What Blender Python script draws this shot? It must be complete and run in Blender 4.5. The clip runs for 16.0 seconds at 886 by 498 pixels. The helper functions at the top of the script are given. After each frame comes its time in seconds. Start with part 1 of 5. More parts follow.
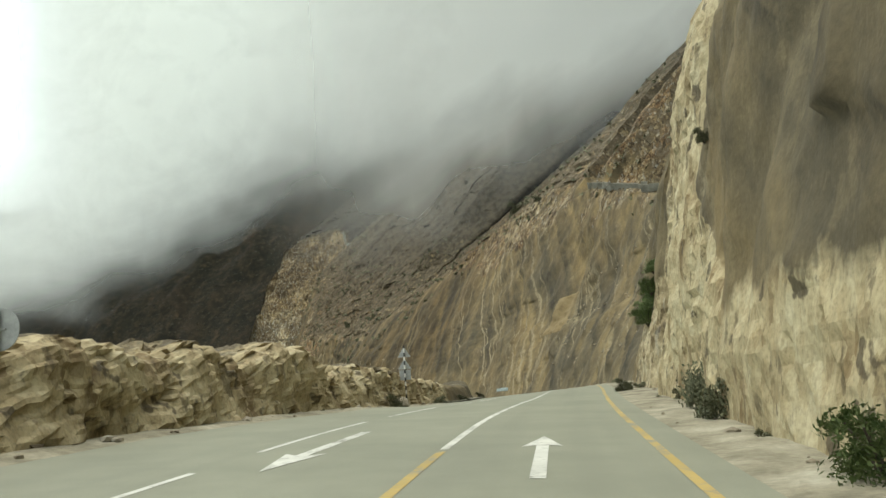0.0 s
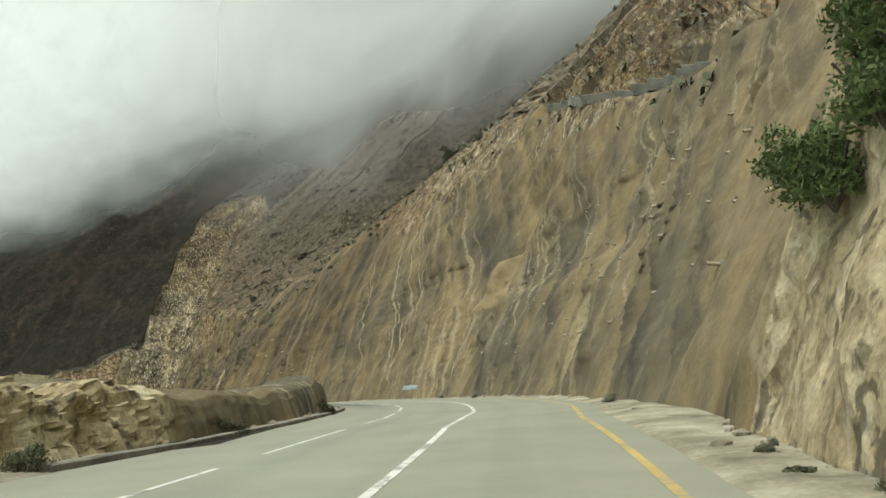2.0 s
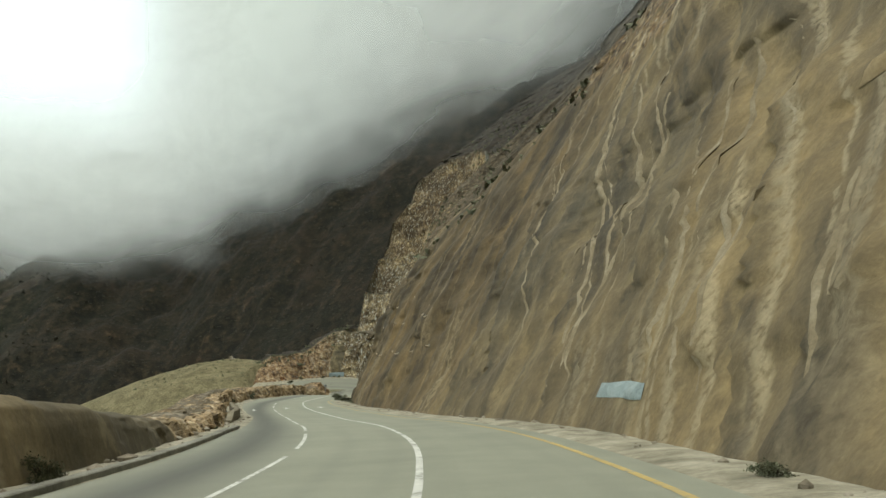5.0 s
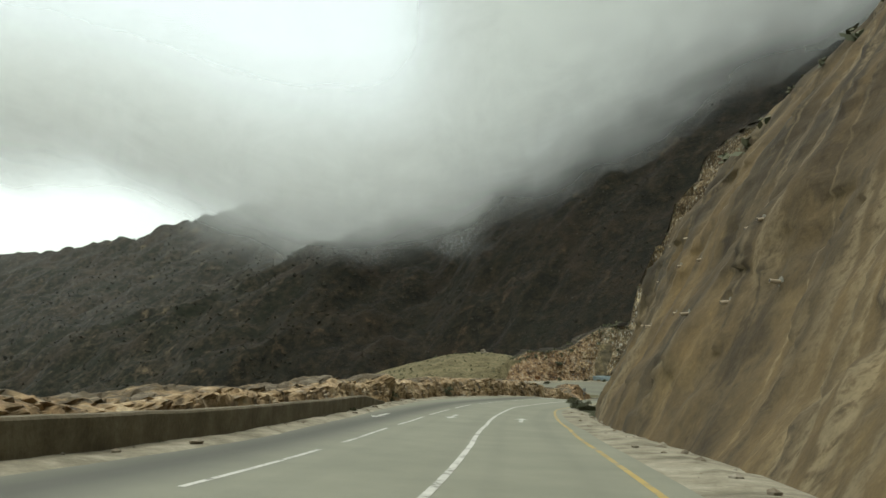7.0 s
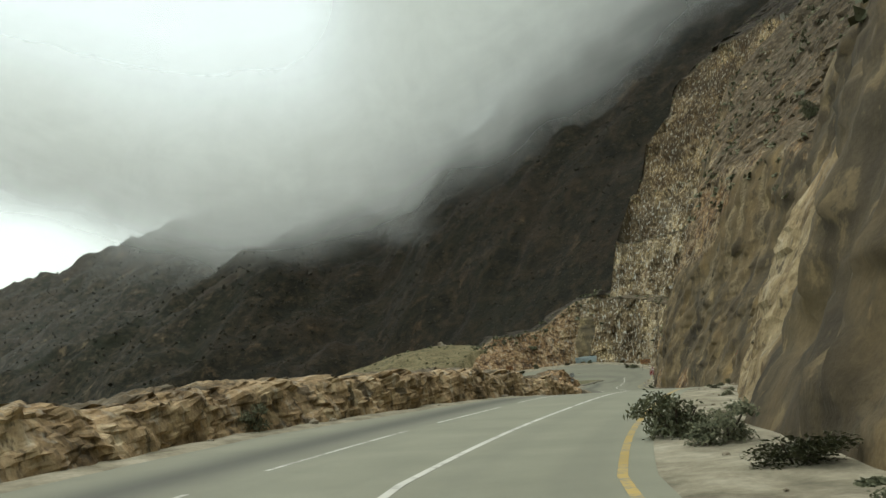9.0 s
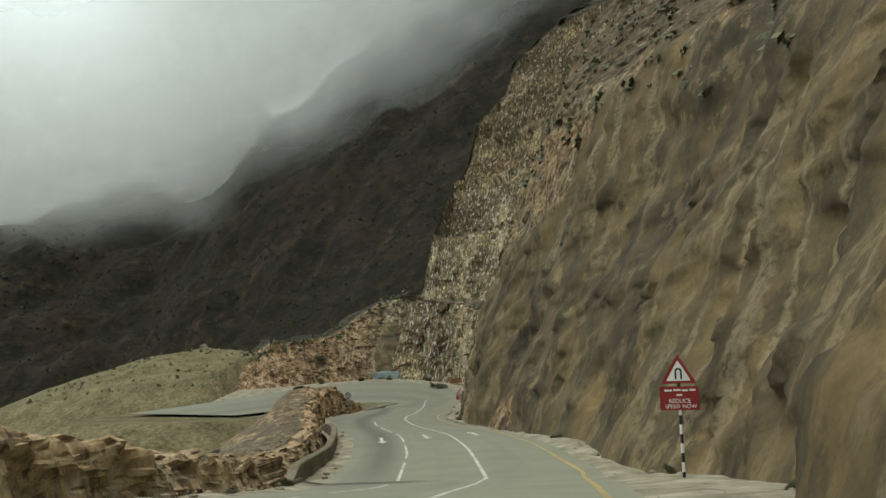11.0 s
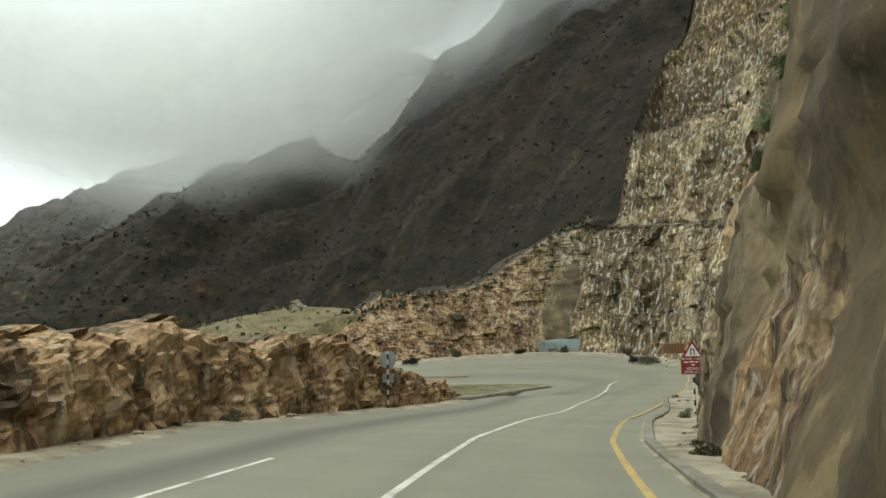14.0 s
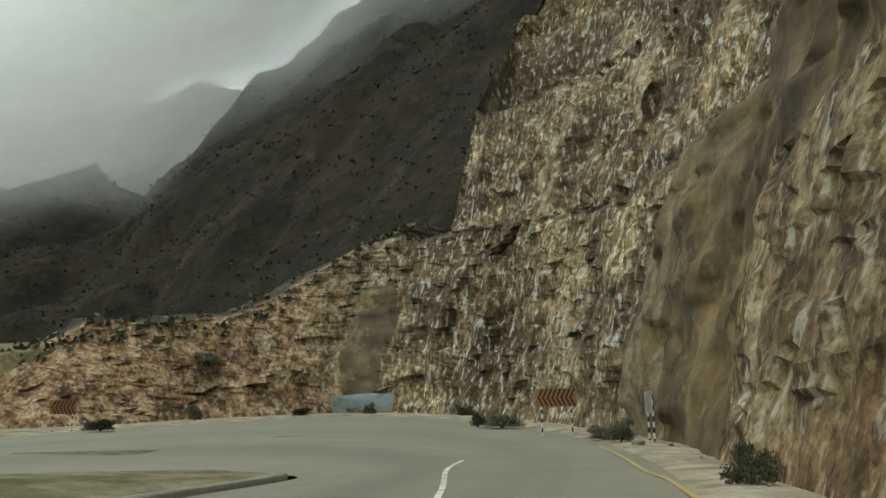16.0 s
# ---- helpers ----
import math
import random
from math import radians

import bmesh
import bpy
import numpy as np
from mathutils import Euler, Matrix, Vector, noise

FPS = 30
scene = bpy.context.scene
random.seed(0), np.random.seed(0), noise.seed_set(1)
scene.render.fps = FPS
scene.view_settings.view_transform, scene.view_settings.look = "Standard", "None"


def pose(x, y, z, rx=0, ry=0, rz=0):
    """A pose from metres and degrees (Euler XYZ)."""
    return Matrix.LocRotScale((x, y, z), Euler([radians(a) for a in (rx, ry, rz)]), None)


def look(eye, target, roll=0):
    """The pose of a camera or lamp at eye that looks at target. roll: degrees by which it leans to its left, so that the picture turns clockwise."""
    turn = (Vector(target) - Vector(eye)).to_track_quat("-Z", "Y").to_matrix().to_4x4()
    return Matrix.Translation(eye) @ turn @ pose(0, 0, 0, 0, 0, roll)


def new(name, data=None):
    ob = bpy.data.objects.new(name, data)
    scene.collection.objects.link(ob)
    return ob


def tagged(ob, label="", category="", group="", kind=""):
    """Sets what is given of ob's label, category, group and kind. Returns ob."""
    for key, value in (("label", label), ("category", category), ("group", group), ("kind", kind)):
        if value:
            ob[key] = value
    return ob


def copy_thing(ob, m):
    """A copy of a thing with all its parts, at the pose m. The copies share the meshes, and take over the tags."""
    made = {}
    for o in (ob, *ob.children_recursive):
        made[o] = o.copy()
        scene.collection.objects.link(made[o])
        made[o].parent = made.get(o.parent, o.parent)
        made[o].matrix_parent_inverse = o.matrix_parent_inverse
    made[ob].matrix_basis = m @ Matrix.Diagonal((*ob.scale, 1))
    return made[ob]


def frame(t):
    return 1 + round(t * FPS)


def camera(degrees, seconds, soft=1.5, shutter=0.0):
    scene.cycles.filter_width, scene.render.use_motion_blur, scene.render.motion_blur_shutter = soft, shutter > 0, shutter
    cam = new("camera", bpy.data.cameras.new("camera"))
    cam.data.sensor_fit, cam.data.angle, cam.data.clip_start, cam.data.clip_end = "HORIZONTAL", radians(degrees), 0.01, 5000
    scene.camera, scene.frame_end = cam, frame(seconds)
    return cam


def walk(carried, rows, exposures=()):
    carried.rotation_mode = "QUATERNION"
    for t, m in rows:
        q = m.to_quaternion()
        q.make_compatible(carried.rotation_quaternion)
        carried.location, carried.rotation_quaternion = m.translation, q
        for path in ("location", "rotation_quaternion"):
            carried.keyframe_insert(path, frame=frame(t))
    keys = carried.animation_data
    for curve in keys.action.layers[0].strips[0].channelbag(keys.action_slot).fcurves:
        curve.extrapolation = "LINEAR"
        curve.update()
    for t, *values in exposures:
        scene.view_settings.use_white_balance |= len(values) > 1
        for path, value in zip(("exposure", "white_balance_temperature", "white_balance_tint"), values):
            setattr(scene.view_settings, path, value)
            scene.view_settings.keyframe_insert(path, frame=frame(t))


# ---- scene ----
cam = camera(54.7, 16.0)
PATH = [
    (0, (0.538, -0.742, -0.274), (0.547, 1.236, 0.017), -3.9),
    (0.5, (1.71, 10.552, -0.136), (1.835, 12.527, 0.153), -3.9),
    (1, (3.38, 22.087, -0.079), (3.541, 24.06, 0.202), -4.1),
    (1.5, (5.172, 33.239, -0.127), (5.329, 35.214, 0.149), -2.3),
    (2, (6.882, 44.233, -0.27), (7.019, 46.211, -0.011), -1.2),
    (2.5, (8.595, 56.022, -0.155), (8.713, 58.003, 0.094), -0.3),
    (3, (10.266, 68.246, -0.429), (10.335, 70.225, -0.149), 0.9),
    (3.5, (11.552, 80.862, -0.722), (11.523, 82.844, -0.453), 1.1),
    (4, (12.319, 94.453, -1.115), (12.178, 96.431, -0.858), 0.2),
    (4.5, (12.104, 107.209, -1.576), (11.803, 109.169, -1.321), -2.3),
    (5, (10.843, 119.599, -2.055), (10.387, 121.532, -1.812), -1.2),
    (5.2, (10.205, 124.222, -2.242), (9.682, 126.136, -1.997), -1.4),
    (6.25, (3.600, 149.300, -3.200), (2.720, 151.070, -2.950), 1.0),
    (7.3, (-7.350, 174.742, -4.733), (-8.421, 176.414, -4.487), 2.5),
    (7.5, (-9.792, 179.481, -4.897), (-10.866, 181.150, -4.652), 2.2),
    (8, (-16.223, 192.173, -5.488), (-17.260, 193.865, -5.236), 0.3),
    (8.5, (-22.300, 205.341, -5.917), (-23.300, 207.054, -5.666), -2.4),
    (9, (-27.792, 218.602, -6.321), (-28.751, 220.337, -6.068), -4.3),
    (9.5, (-32.144, 231.900, -6.685), (-33.013, 233.681, -6.425), -4.1),
    (10, (-35.743, 244.655, -6.905), (-36.495, 246.490, -6.649), -3.9),
    (10.2, (-36.942, 249.618, -6.974), (-37.640, 251.473, -6.722), -3.7),
    (10.7, (-39.350, 261.900, -7.180), (-39.980, 263.780, -6.920), -2.4),
    (11.25, (-42.100, 275.200, -7.790), (-42.670, 277.100, -7.520), -0.9),
    (11.8, (-44.760, 288.600, -8.800), (-45.340, 290.490, -8.525), 0.7),
    (12.3, (-47.370, 300.627, -10.250), (-48.029, 302.493, -9.960), 2.0),
    (12.5, (-48.672, 305.520, -10.404), (-49.383, 307.366, -10.112), 1.6),
    (13, (-52.890, 318.082, -10.711), (-53.752, 319.864, -10.424), 1.8),
    (13.5, (-57.829, 329.627, -11.017), (-58.816, 331.345, -10.748), 0.6),
    (14, (-62.909, 340.451, -11.339), (-63.947, 342.142, -11.086), -1.1),
    (14.5, (-67.836, 350.553, -11.754), (-68.834, 352.262, -11.467), -2.9),
    (15, (-72.296, 360.998, -12.037), (-73.176, 362.761, -11.694), -2.6),
    (15.2, (-73.884, 365.079, -12.122), (-74.709, 366.863, -11.753), -2.3),
    (15.5, (-75.996, 371.128, -12.275), (-76.757, 372.936, -11.881), -2.1),
    (16, (-78.892, 381.134, -12.465), (-79.555, 382.975, -12.053), -1.1),
]
walk(cam, [(t, look(eye, target, roll)) for t, eye, target, roll in PATH],
     exposures=[(0, 0.32), (1.0, 0.5), (1.5, 0.42), (2.5, 0.52), (3.0, 0.42), (3.5, 0.5), (4.0, 0.58), (4.5, 0.3), (5.2, 0.12), (7.5, -0.12), (10, -0.1), (12.5, 0.12), (13.5, 0.33), (14.5, 0.15), (15.5, -0.1), (16, -0.12)])



def bisect(xs, x):
    """How many of the rising numbers xs are not above x."""
    lo, hi = 0, len(xs)
    while lo < hi:
        mid = (lo + hi) // 2
        if x < xs[mid]:
            hi = mid
        else:
            lo = mid + 1
    return lo

# ---- light: overcast sky under a cloud bank ----
world = bpy.data.worlds.new("overcast_sky")
scene.world = world
world.use_nodes = True
wn = world.node_tree
wn.nodes.clear()
SUN_AZ, SUN_EL = 95.0, 76.0      # degrees left of the first heading, degrees above the horizon


def sun_dir():
    a, e = radians(SUN_AZ), radians(SUN_EL)
    return Vector((-math.sin(a) * math.cos(e), math.cos(a) * math.cos(e), math.sin(e)))


w_out = wn.nodes.new("ShaderNodeOutputWorld")
w_sky = wn.nodes.new("ShaderNodeTexSky")
w_sky.sky_type = "NISHITA"
w_sky.sun_disc = False
w_sky.sun_elevation = radians(SUN_EL)
w_sky.sun_rotation = radians(-SUN_AZ)
w_sky.air_density, w_sky.dust_density = 1.5, 4.0
w_bsky = wn.nodes.new("ShaderNodeBackground")
w_bsky.inputs[1].default_value = 0.05
wn.links.new(w_sky.outputs[0], w_bsky.inputs[0])
w_co = wn.nodes.new("ShaderNodeTexCoord")
w_noise = wn.nodes.new("ShaderNodeTexNoise")
w_noise.inputs["Scale"].default_value = 2.2
w_noise.inputs["Detail"].default_value = 5
wn.links.new(w_co.outputs["Generated"], w_noise.inputs["Vector"])
w_ramp = wn.nodes.new("ShaderNodeValToRGB")
w_ramp.color_ramp.elements[0].position, w_ramp.color_ramp.elements[0].color = 0.3, (0.89, 1.02, 0.935, 1)
w_ramp.color_ramp.elements[1].position, w_ramp.color_ramp.elements[1].color = 0.72, (1.03, 1.13, 1.045, 1)
wn.links.new(w_noise.outputs[0], w_ramp.inputs[0])
w_bcl = wn.nodes.new("ShaderNodeBackground")
w_bcl.inputs[1].default_value = 1.08
w_sep = wn.nodes.new("ShaderNodeSeparateXYZ")
wn.links.new(w_co.outputs["Generated"], w_sep.inputs[0])
w_high = wn.nodes.new("ShaderNodeValToRGB")
for el, (q, c) in zip(w_high.color_ramp.elements, ((0.0, 0.88), (0.9, 0.96))):
    el.position, el.color = q, (c, c, c, 1)
wn.links.new(w_sep.outputs[2], w_high.inputs[0])
w_mul = wn.nodes.new("ShaderNodeMix")
w_mul.data_type, w_mul.blend_type = "RGBA", "MULTIPLY"
w_mul.inputs[0].default_value = 1.0
wn.links.new(w_ramp.outputs[0], w_mul.inputs[6])
wn.links.new(w_high.outputs[0], w_mul.inputs[7])
wn.links.new(w_mul.outputs[2], w_bcl.inputs[0])
w_add = wn.nodes.new("ShaderNodeAddShader")
wn.links.new(w_bsky.outputs[0], w_add.inputs[0])
wn.links.new(w_bcl.outputs[0], w_add.inputs[1])
wn.links.new(w_add.outputs[0], w_out.inputs[0])

sun = new("sun", bpy.data.lights.new("sun", "SUN"))
sun.data.energy, sun.data.angle, sun.data.color = 1.5, radians(40), (1.0, 0.95, 0.86)
sun.matrix_world = look(sun_dir() * 500, (0, 0, 0))

# ---- materials ----


class Mat:
    """A node material under construction."""

    def __init__(self, name, rough=0.9):
        self.m = bpy.data.materials.new(name)
        self.m.use_nodes = True
        self.t = self.m.node_tree
        self.b = self.t.nodes["Principled BSDF"]
        self.b.inputs["Roughness"].default_value = rough
        self.b.inputs["Specular IOR Level"].default_value = 0.25

    def n(self, kind, **kw):
        node = self.t.nodes.new("ShaderNode" + kind)
        for k, v in kw.items():
            node.inputs[k.replace("_", " ")].default_value = v
        return node

    def link(self, a, b):
        self.t.links.new(a, b)

    def pos(self, scale=(1, 1, 1), uv=False):
        co = self.n("UVMap") if uv else self.n("NewGeometry")
        mp = self.n("Mapping")
        mp.inputs["Scale"].default_value = scale
        self.link(co.outputs["UV" if uv else "Position"], mp.inputs[0])
        return mp.outputs[0]

    def noise(self, vec, scale, detail=6, rough=0.6, distort=0.0):
        t = self.n("TexNoise", Scale=scale, Detail=detail, Roughness=rough, Distortion=distort)
        self.link(vec, t.inputs["Vector"])
        return t.outputs[0]

    def ramp(self, fac, *stops):
        r = self.n("ValToRGB")
        e = r.color_ramp.elements
        while len(e) < len(stops):
            e.new(0.5)
        for el, (p, c) in zip(e, stops):
            el.position = p
            el.color = (*c, 1) if len(c) == 3 else c
        self.link(fac, r.inputs[0])
        return r.outputs[0]

    def bw(self, fac, lo, hi):
        if lo > hi:
            return self.ramp(fac, (hi, (1, 1, 1)), (lo, (0, 0, 0)))
        return self.ramp(fac, (lo, (0, 0, 0)), (hi, (1, 1, 1)))

    def mix(self, fac, a, b, mode="MIX"):
        x = self.t.nodes.new("ShaderNodeMix")
        x.data_type, x.blend_type = "RGBA", mode
        for sock, v in ((x.inputs[0], fac), (x.inputs[6], a), (x.inputs[7], b)):
            if isinstance(v, (int, float)):
                sock.default_value = v
            elif isinstance(v, tuple):
                sock.default_value = (*v, 1)
            else:
                self.link(v, sock)
        return x.outputs[2]

    def math(self, op, a, b=0.0):
        x = self.t.nodes.new("ShaderNodeMath")
        x.operation = op
        for sock, v in ((x.inputs[0], a), (x.inputs[1], b)):
            if isinstance(v, (int, float)):
                sock.default_value = v
            else:
                self.link(v, sock)
        return x.outputs[0]

    def attr(self, name):
        a = self.n("Attribute")
        a.attribute_name = name
        return a.outputs["Fac"]

    def done(self, colour, height=None, bump=0.5, dist=0.1, wash=None):
        if wash:
            colour = self.mix(1.0, colour, wash, "MULTIPLY")
        self.link(colour, self.b.inputs["Base Color"])
        if height is not None:
            bp = self.n("Bump", Strength=bump, Distance=dist)
            self.link(height, bp.inputs["Height"])
            self.link(bp.outputs[0], self.b.inputs["Normal"])
        return self.m


def plain(name, colour, rough=0.6, metal=0.0, vary=0.15, scale=8.0):
    """A plain paint or metal with faint wear."""
    k = Mat(name, rough)
    f = k.noise(k.pos(), scale, 5)
    lo = tuple(c * (1 - vary) for c in colour)
    hi = tuple(min(1, c * (1 + vary)) for c in colour)
    k.b.inputs["Metallic"].default_value = metal
    return k.done(k.ramp(f, (0.35, lo), (0.65, hi)))


def cliff_material():
    """Cut limestone and sprayed brown mortar, blended by the vertex attribute 'rock'; 'brush' is scrub on the natural slope."""
    k = Mat("cut_rock_and_sprayed_mortar", 0.92)
    p = k.pos()
    sq = k.pos((1.0, 1.0, 0.6))
    fine = k.noise(p, 2.6, 6, 0.6)
    grit = k.noise(p, 9.0, 4, 0.6)
    # rock: small broken faces, pits and pale scars
    v1 = k.n("TexVoronoi", Scale=1.3)
    v2 = k.n("TexVoronoi", Scale=3.6)
    warp = k.n("TexNoise", Scale=1.6, Detail=3.0)
    k.link(p, warp.inputs["Vector"])
    wv = k.t.nodes.new("ShaderNodeVectorMath")
    wv.operation = "MULTIPLY_ADD"
    k.link(warp.outputs["Color"], wv.inputs[0])
    wv.inputs[1].default_value = (0.45, 0.45, 0.45)
    k.link(sq, wv.inputs[2])
    for vv in (v1, v2):
        k.link(wv.outputs[0], vv.inputs["Vector"])
    big = k.noise(p, 0.11, 5, 0.6)
    mid = k.noise(sq, 0.55, 7, 0.62)
    tone = k.math("ADD", k.math("MULTIPLY", mid, 0.62), k.math("MULTIPLY", v1.outputs["Color"], 0.14))
    tone = k.math("ADD", tone, k.math("MULTIPLY", v2.outputs["Color"], 0.16))
    tone = k.math("ADD", tone, k.math("MULTIPLY", fine, 0.08))
    c_rock = k.ramp(tone, (0.38, (0.085, 0.064, 0.042)), (0.46, (0.21, 0.155, 0.092)), (0.54, (0.34, 0.265, 0.160)), (0.62, (0.50, 0.42, 0.285)), (0.70, (0.68, 0.61, 0.47)))
    scar = k.math("MULTIPLY", k.bw(k.noise(sq, 0.17, 6, 0.66), 0.55, 0.60), k.bw(tone, 0.42, 0.52))
    c_rock = k.mix(k.math("MULTIPLY", scar, 0.75), c_rock, k.ramp(big, (0.42, (0.66, 0.60, 0.48)), (0.58, (0.62, 0.50, 0.29))))
    rust = k.math("MULTIPLY", k.math("MAXIMUM", k.math("MULTIPLY", k.bw(big, 0.50, 0.62), 0.45), k.attr("rust")), 0.75)
    c_rust = k.ramp(tone, (0.38, (0.12, 0.066, 0.038)), (0.48, (0.40, 0.215, 0.105)), (0.57, (0.62, 0.37, 0.19)), (0.68, (0.88, 0.68, 0.47)))
    c_rock = k.mix(rust, c_rock, c_rust)
    c_pale = k.ramp(tone, (0.36, (0.34, 0.235, 0.120)), (0.44, (0.57, 0.435, 0.245)), (0.54, (0.72, 0.575, 0.345)), (0.70, (0.84, 0.71, 0.47)))
    streak = k.noise(k.pos((1, 1, 0.30)), 2.3, 6, 0.66)
    c_bench = k.ramp(streak, (0.36, (0.075, 0.058, 0.036)), (0.46, (0.19, 0.148, 0.090)), (0.55, (0.32, 0.255, 0.155)), (0.60, (0.66, 0.57, 0.40)), (0.67, (0.98, 0.92, 0.77)))
    c_bench = k.mix(k.math("MULTIPLY", scar, 0.6), c_bench, k.mix(0.35, c_bench, k.ramp(big, (0.42, (1.0, 0.95, 0.80)), (0.58, (1.0, 0.86, 0.60)))))
    zone = k.noise(k.pos((1, 1, 1.3)), 0.085, 5, 0.62)
    c_bench = k.mix(1.0, c_bench, k.ramp(zone, (0.38, (0.34, 0.30, 0.25)), (0.46, (0.62, 0.56, 0.48)), (0.53, (1.0, 0.96, 0.88)), (0.60, (1.75, 1.68, 1.55))), "MULTIPLY")
    ochre = k.bw(k.noise(k.pos((1, 1, 0.8)), 0.12, 5, 0.6), 0.58, 0.63)
    c_bench = k.mix(k.math("MULTIPLY", ochre, 0.7), c_bench, k.ramp(mid, (0.38, (0.33, 0.23, 0.13)), (0.52, (0.66, 0.53, 0.34)), (0.62, (0.95, 0.83, 0.62))))
    moss = k.bw(k.noise(k.pos((1, 1, 0.35)), 0.30, 6, 0.64), 0.53, 0.60)
    c_bench = k.mix(k.math("MULTIPLY", moss, 0.40), c_bench, (0.060, 0.056, 0.036))
    c_rock = k.mix(k.math("MULTIPLY", k.attr("bench"), 0.8), c_rock, c_bench)
    c_rock = k.mix(1.0, c_rock, (1.08, 1.0, 0.91), "MULTIPLY")
    c_rock = k.mix(0.6, c_rock, k.ramp(fine, (0.36, (0.42, 0.41, 0.39)), (0.48, (0.92, 0.92, 0.92)), (0.60, (1.45, 1.45, 1.42))), "MULTIPLY")
    c_rock = k.mix(k.attr("pale"), c_rock, c_pale)
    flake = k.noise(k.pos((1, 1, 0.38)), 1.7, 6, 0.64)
    # shade inside pits and small holes, painted dark into the rock colour
    pit_shade = k.bw(flake, 0.42, 0.36)
    pit_shade = k.math("MULTIPLY", pit_shade, k.math("SUBTRACT", 1.0, k.math("MULTIPLY", k.attr("pale"), 0.35)))
    c_rock = k.mix(k.math("MULTIPLY", pit_shade, 0.85), c_rock, (0.085, 0.064, 0.042))
    hole_shade = k.bw(k.noise(p, 0.9, 4, 0.55), 0.385, 0.355)
    c_rock = k.mix(k.math("MULTIPLY", hole_shade, 0.8), c_rock, (0.11, 0.082, 0.052))
    lime = k.math("MULTIPLY", k.bw(flake, 0.56, 0.63), k.math("SUBTRACT", 1.0, k.attr("pale")))
    c_rock = k.mix(k.math("MULTIPLY", lime, k.math("ADD", 0.42, k.math("MULTIPLY", k.attr("bench"), 0.4))), c_rock, (0.92, 0.87, 0.76))
    c_rock = k.mix(0.6, c_rock, k.ramp(grit, (0.30, (0.55, 0.54, 0.52)), (0.50, (1.0, 1.0, 1.0)), (0.70, (1.22, 1.2, 1.18))), "MULTIPLY")
    # sprayed mortar: tan and grey-brown in large soft blotches, with pale runs down the slope
    patch = k.noise(k.pos((0.085, 0.05, 1), True), 1.0, 4, 0.55, 0.6)
    blot = k.noise(k.pos((1, 1, 0.7)), 0.30, 7, 0.64)
    soft_run = k.noise(k.pos((0.26, 0.040, 1), True), 1.0, 4, 0.5, 0.3)
    line = k.noise(k.pos((0.34, 0.011, 1), True), 1.0, 2, 0.45, 0.15)
    c_sh = k.ramp(patch, (0.36, (0.155, 0.128, 0.086)), (0.47, (0.220, 0.170, 0.100)), (0.60, (0.285, 0.210, 0.112)))
    c_sh = k.mix(0.85, c_sh, k.ramp(soft_run, (0.36, (0.72, 0.74, 0.76)), (0.50, (1.0, 1.0, 1.0)), (0.64, (1.28, 1.25, 1.18))), "MULTIPLY")
    c_sh = k.mix(0.8, c_sh, k.ramp(blot, (0.32, (0.50, 0.51, 0.52)), (0.44, (0.88, 0.88, 0.88)), (0.56, (1.04, 1.03, 1.0)), (0.68, (1.35, 1.30, 1.2))), "MULTIPLY")
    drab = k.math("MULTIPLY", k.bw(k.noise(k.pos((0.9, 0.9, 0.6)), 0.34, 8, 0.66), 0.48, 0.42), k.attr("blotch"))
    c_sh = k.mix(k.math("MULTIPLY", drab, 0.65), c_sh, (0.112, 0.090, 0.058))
    chip = k.math("MULTIPLY", k.bw(k.noise(k.pos((1, 1, 0.55)), 0.55, 8, 0.66), 0.55, 0.60), k.attr("blotch"))
    c_sh = k.mix(k.math("MULTIPLY", chip, 0.7), c_sh, (0.42, 0.325, 0.185))
    off = k.math("ABSOLUTE", k.math("SUBTRACT", line, 0.5))
    where = k.bw(k.noise(k.pos((0.06, 0.05, 1), True), 1.0, 3, 0.5), 0.50, 0.58)
    run = k.math("MULTIPLY", k.math("MULTIPLY", k.bw(off, 0.045, 0.015), where), k.bw(fine, 0.36, 0.52))
    c_sh = k.mix(k.math("MULTIPLY", run, 0.75), c_sh, (0.46, 0.375, 0.245))
    seep = k.math("MULTIPLY", k.bw(k.math("ABSOLUTE", k.math("SUBTRACT", soft_run, 0.44)), 0.030, 0.010), k.bw(blot, 0.55, 0.45))
    c_sh = k.mix(k.math("MULTIPLY", seep, 0.45), c_sh, (0.070, 0.058, 0.042))
    c_sh = k.mix(0.5, c_sh, k.ramp(fine, (0.3, (0.66, 0.66, 0.66)), (0.7, (1.25, 1.24, 1.22))), "MULTIPLY")
    c_sh = k.mix(0.35, c_sh, k.ramp(grit, (0.3, (0.6, 0.6, 0.6)), (0.7, (1.25, 1.25, 1.25))), "MULTIPLY")
    # mortar toned by its relief: shading of ribs and hollows painted into the colour
    rib_shade = k.attr("rib")
    c_sh = k.mix(0.85, c_sh, k.ramp(rib_shade, (0.10, (0.60, 0.60, 0.61)), (0.42, (0.95, 0.94, 0.93)), (0.62, (1.12, 1.10, 1.05)), (0.92, (1.62, 1.56, 1.42))), "MULTIPLY")
    # scrub and stony soil on the natural slope
    tuft = k.noise(p, 0.55, 7, 0.66)
    c_br = k.ramp(tuft, (0.36, (0.034, 0.033, 0.019)), (0.46, (0.095, 0.076, 0.046)), (0.55, (0.185, 0.140, 0.088)), (0.63, (0.33, 0.26, 0.18)), (0.72, (0.58, 0.50, 0.39)))
    edge = k.math("ADD", k.attr("rock"), k.math("MULTIPLY", k.math("SUBTRACT", k.noise(sq, 0.22, 6, 0.62), 0.5), 1.3))
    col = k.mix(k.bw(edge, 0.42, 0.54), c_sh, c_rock)
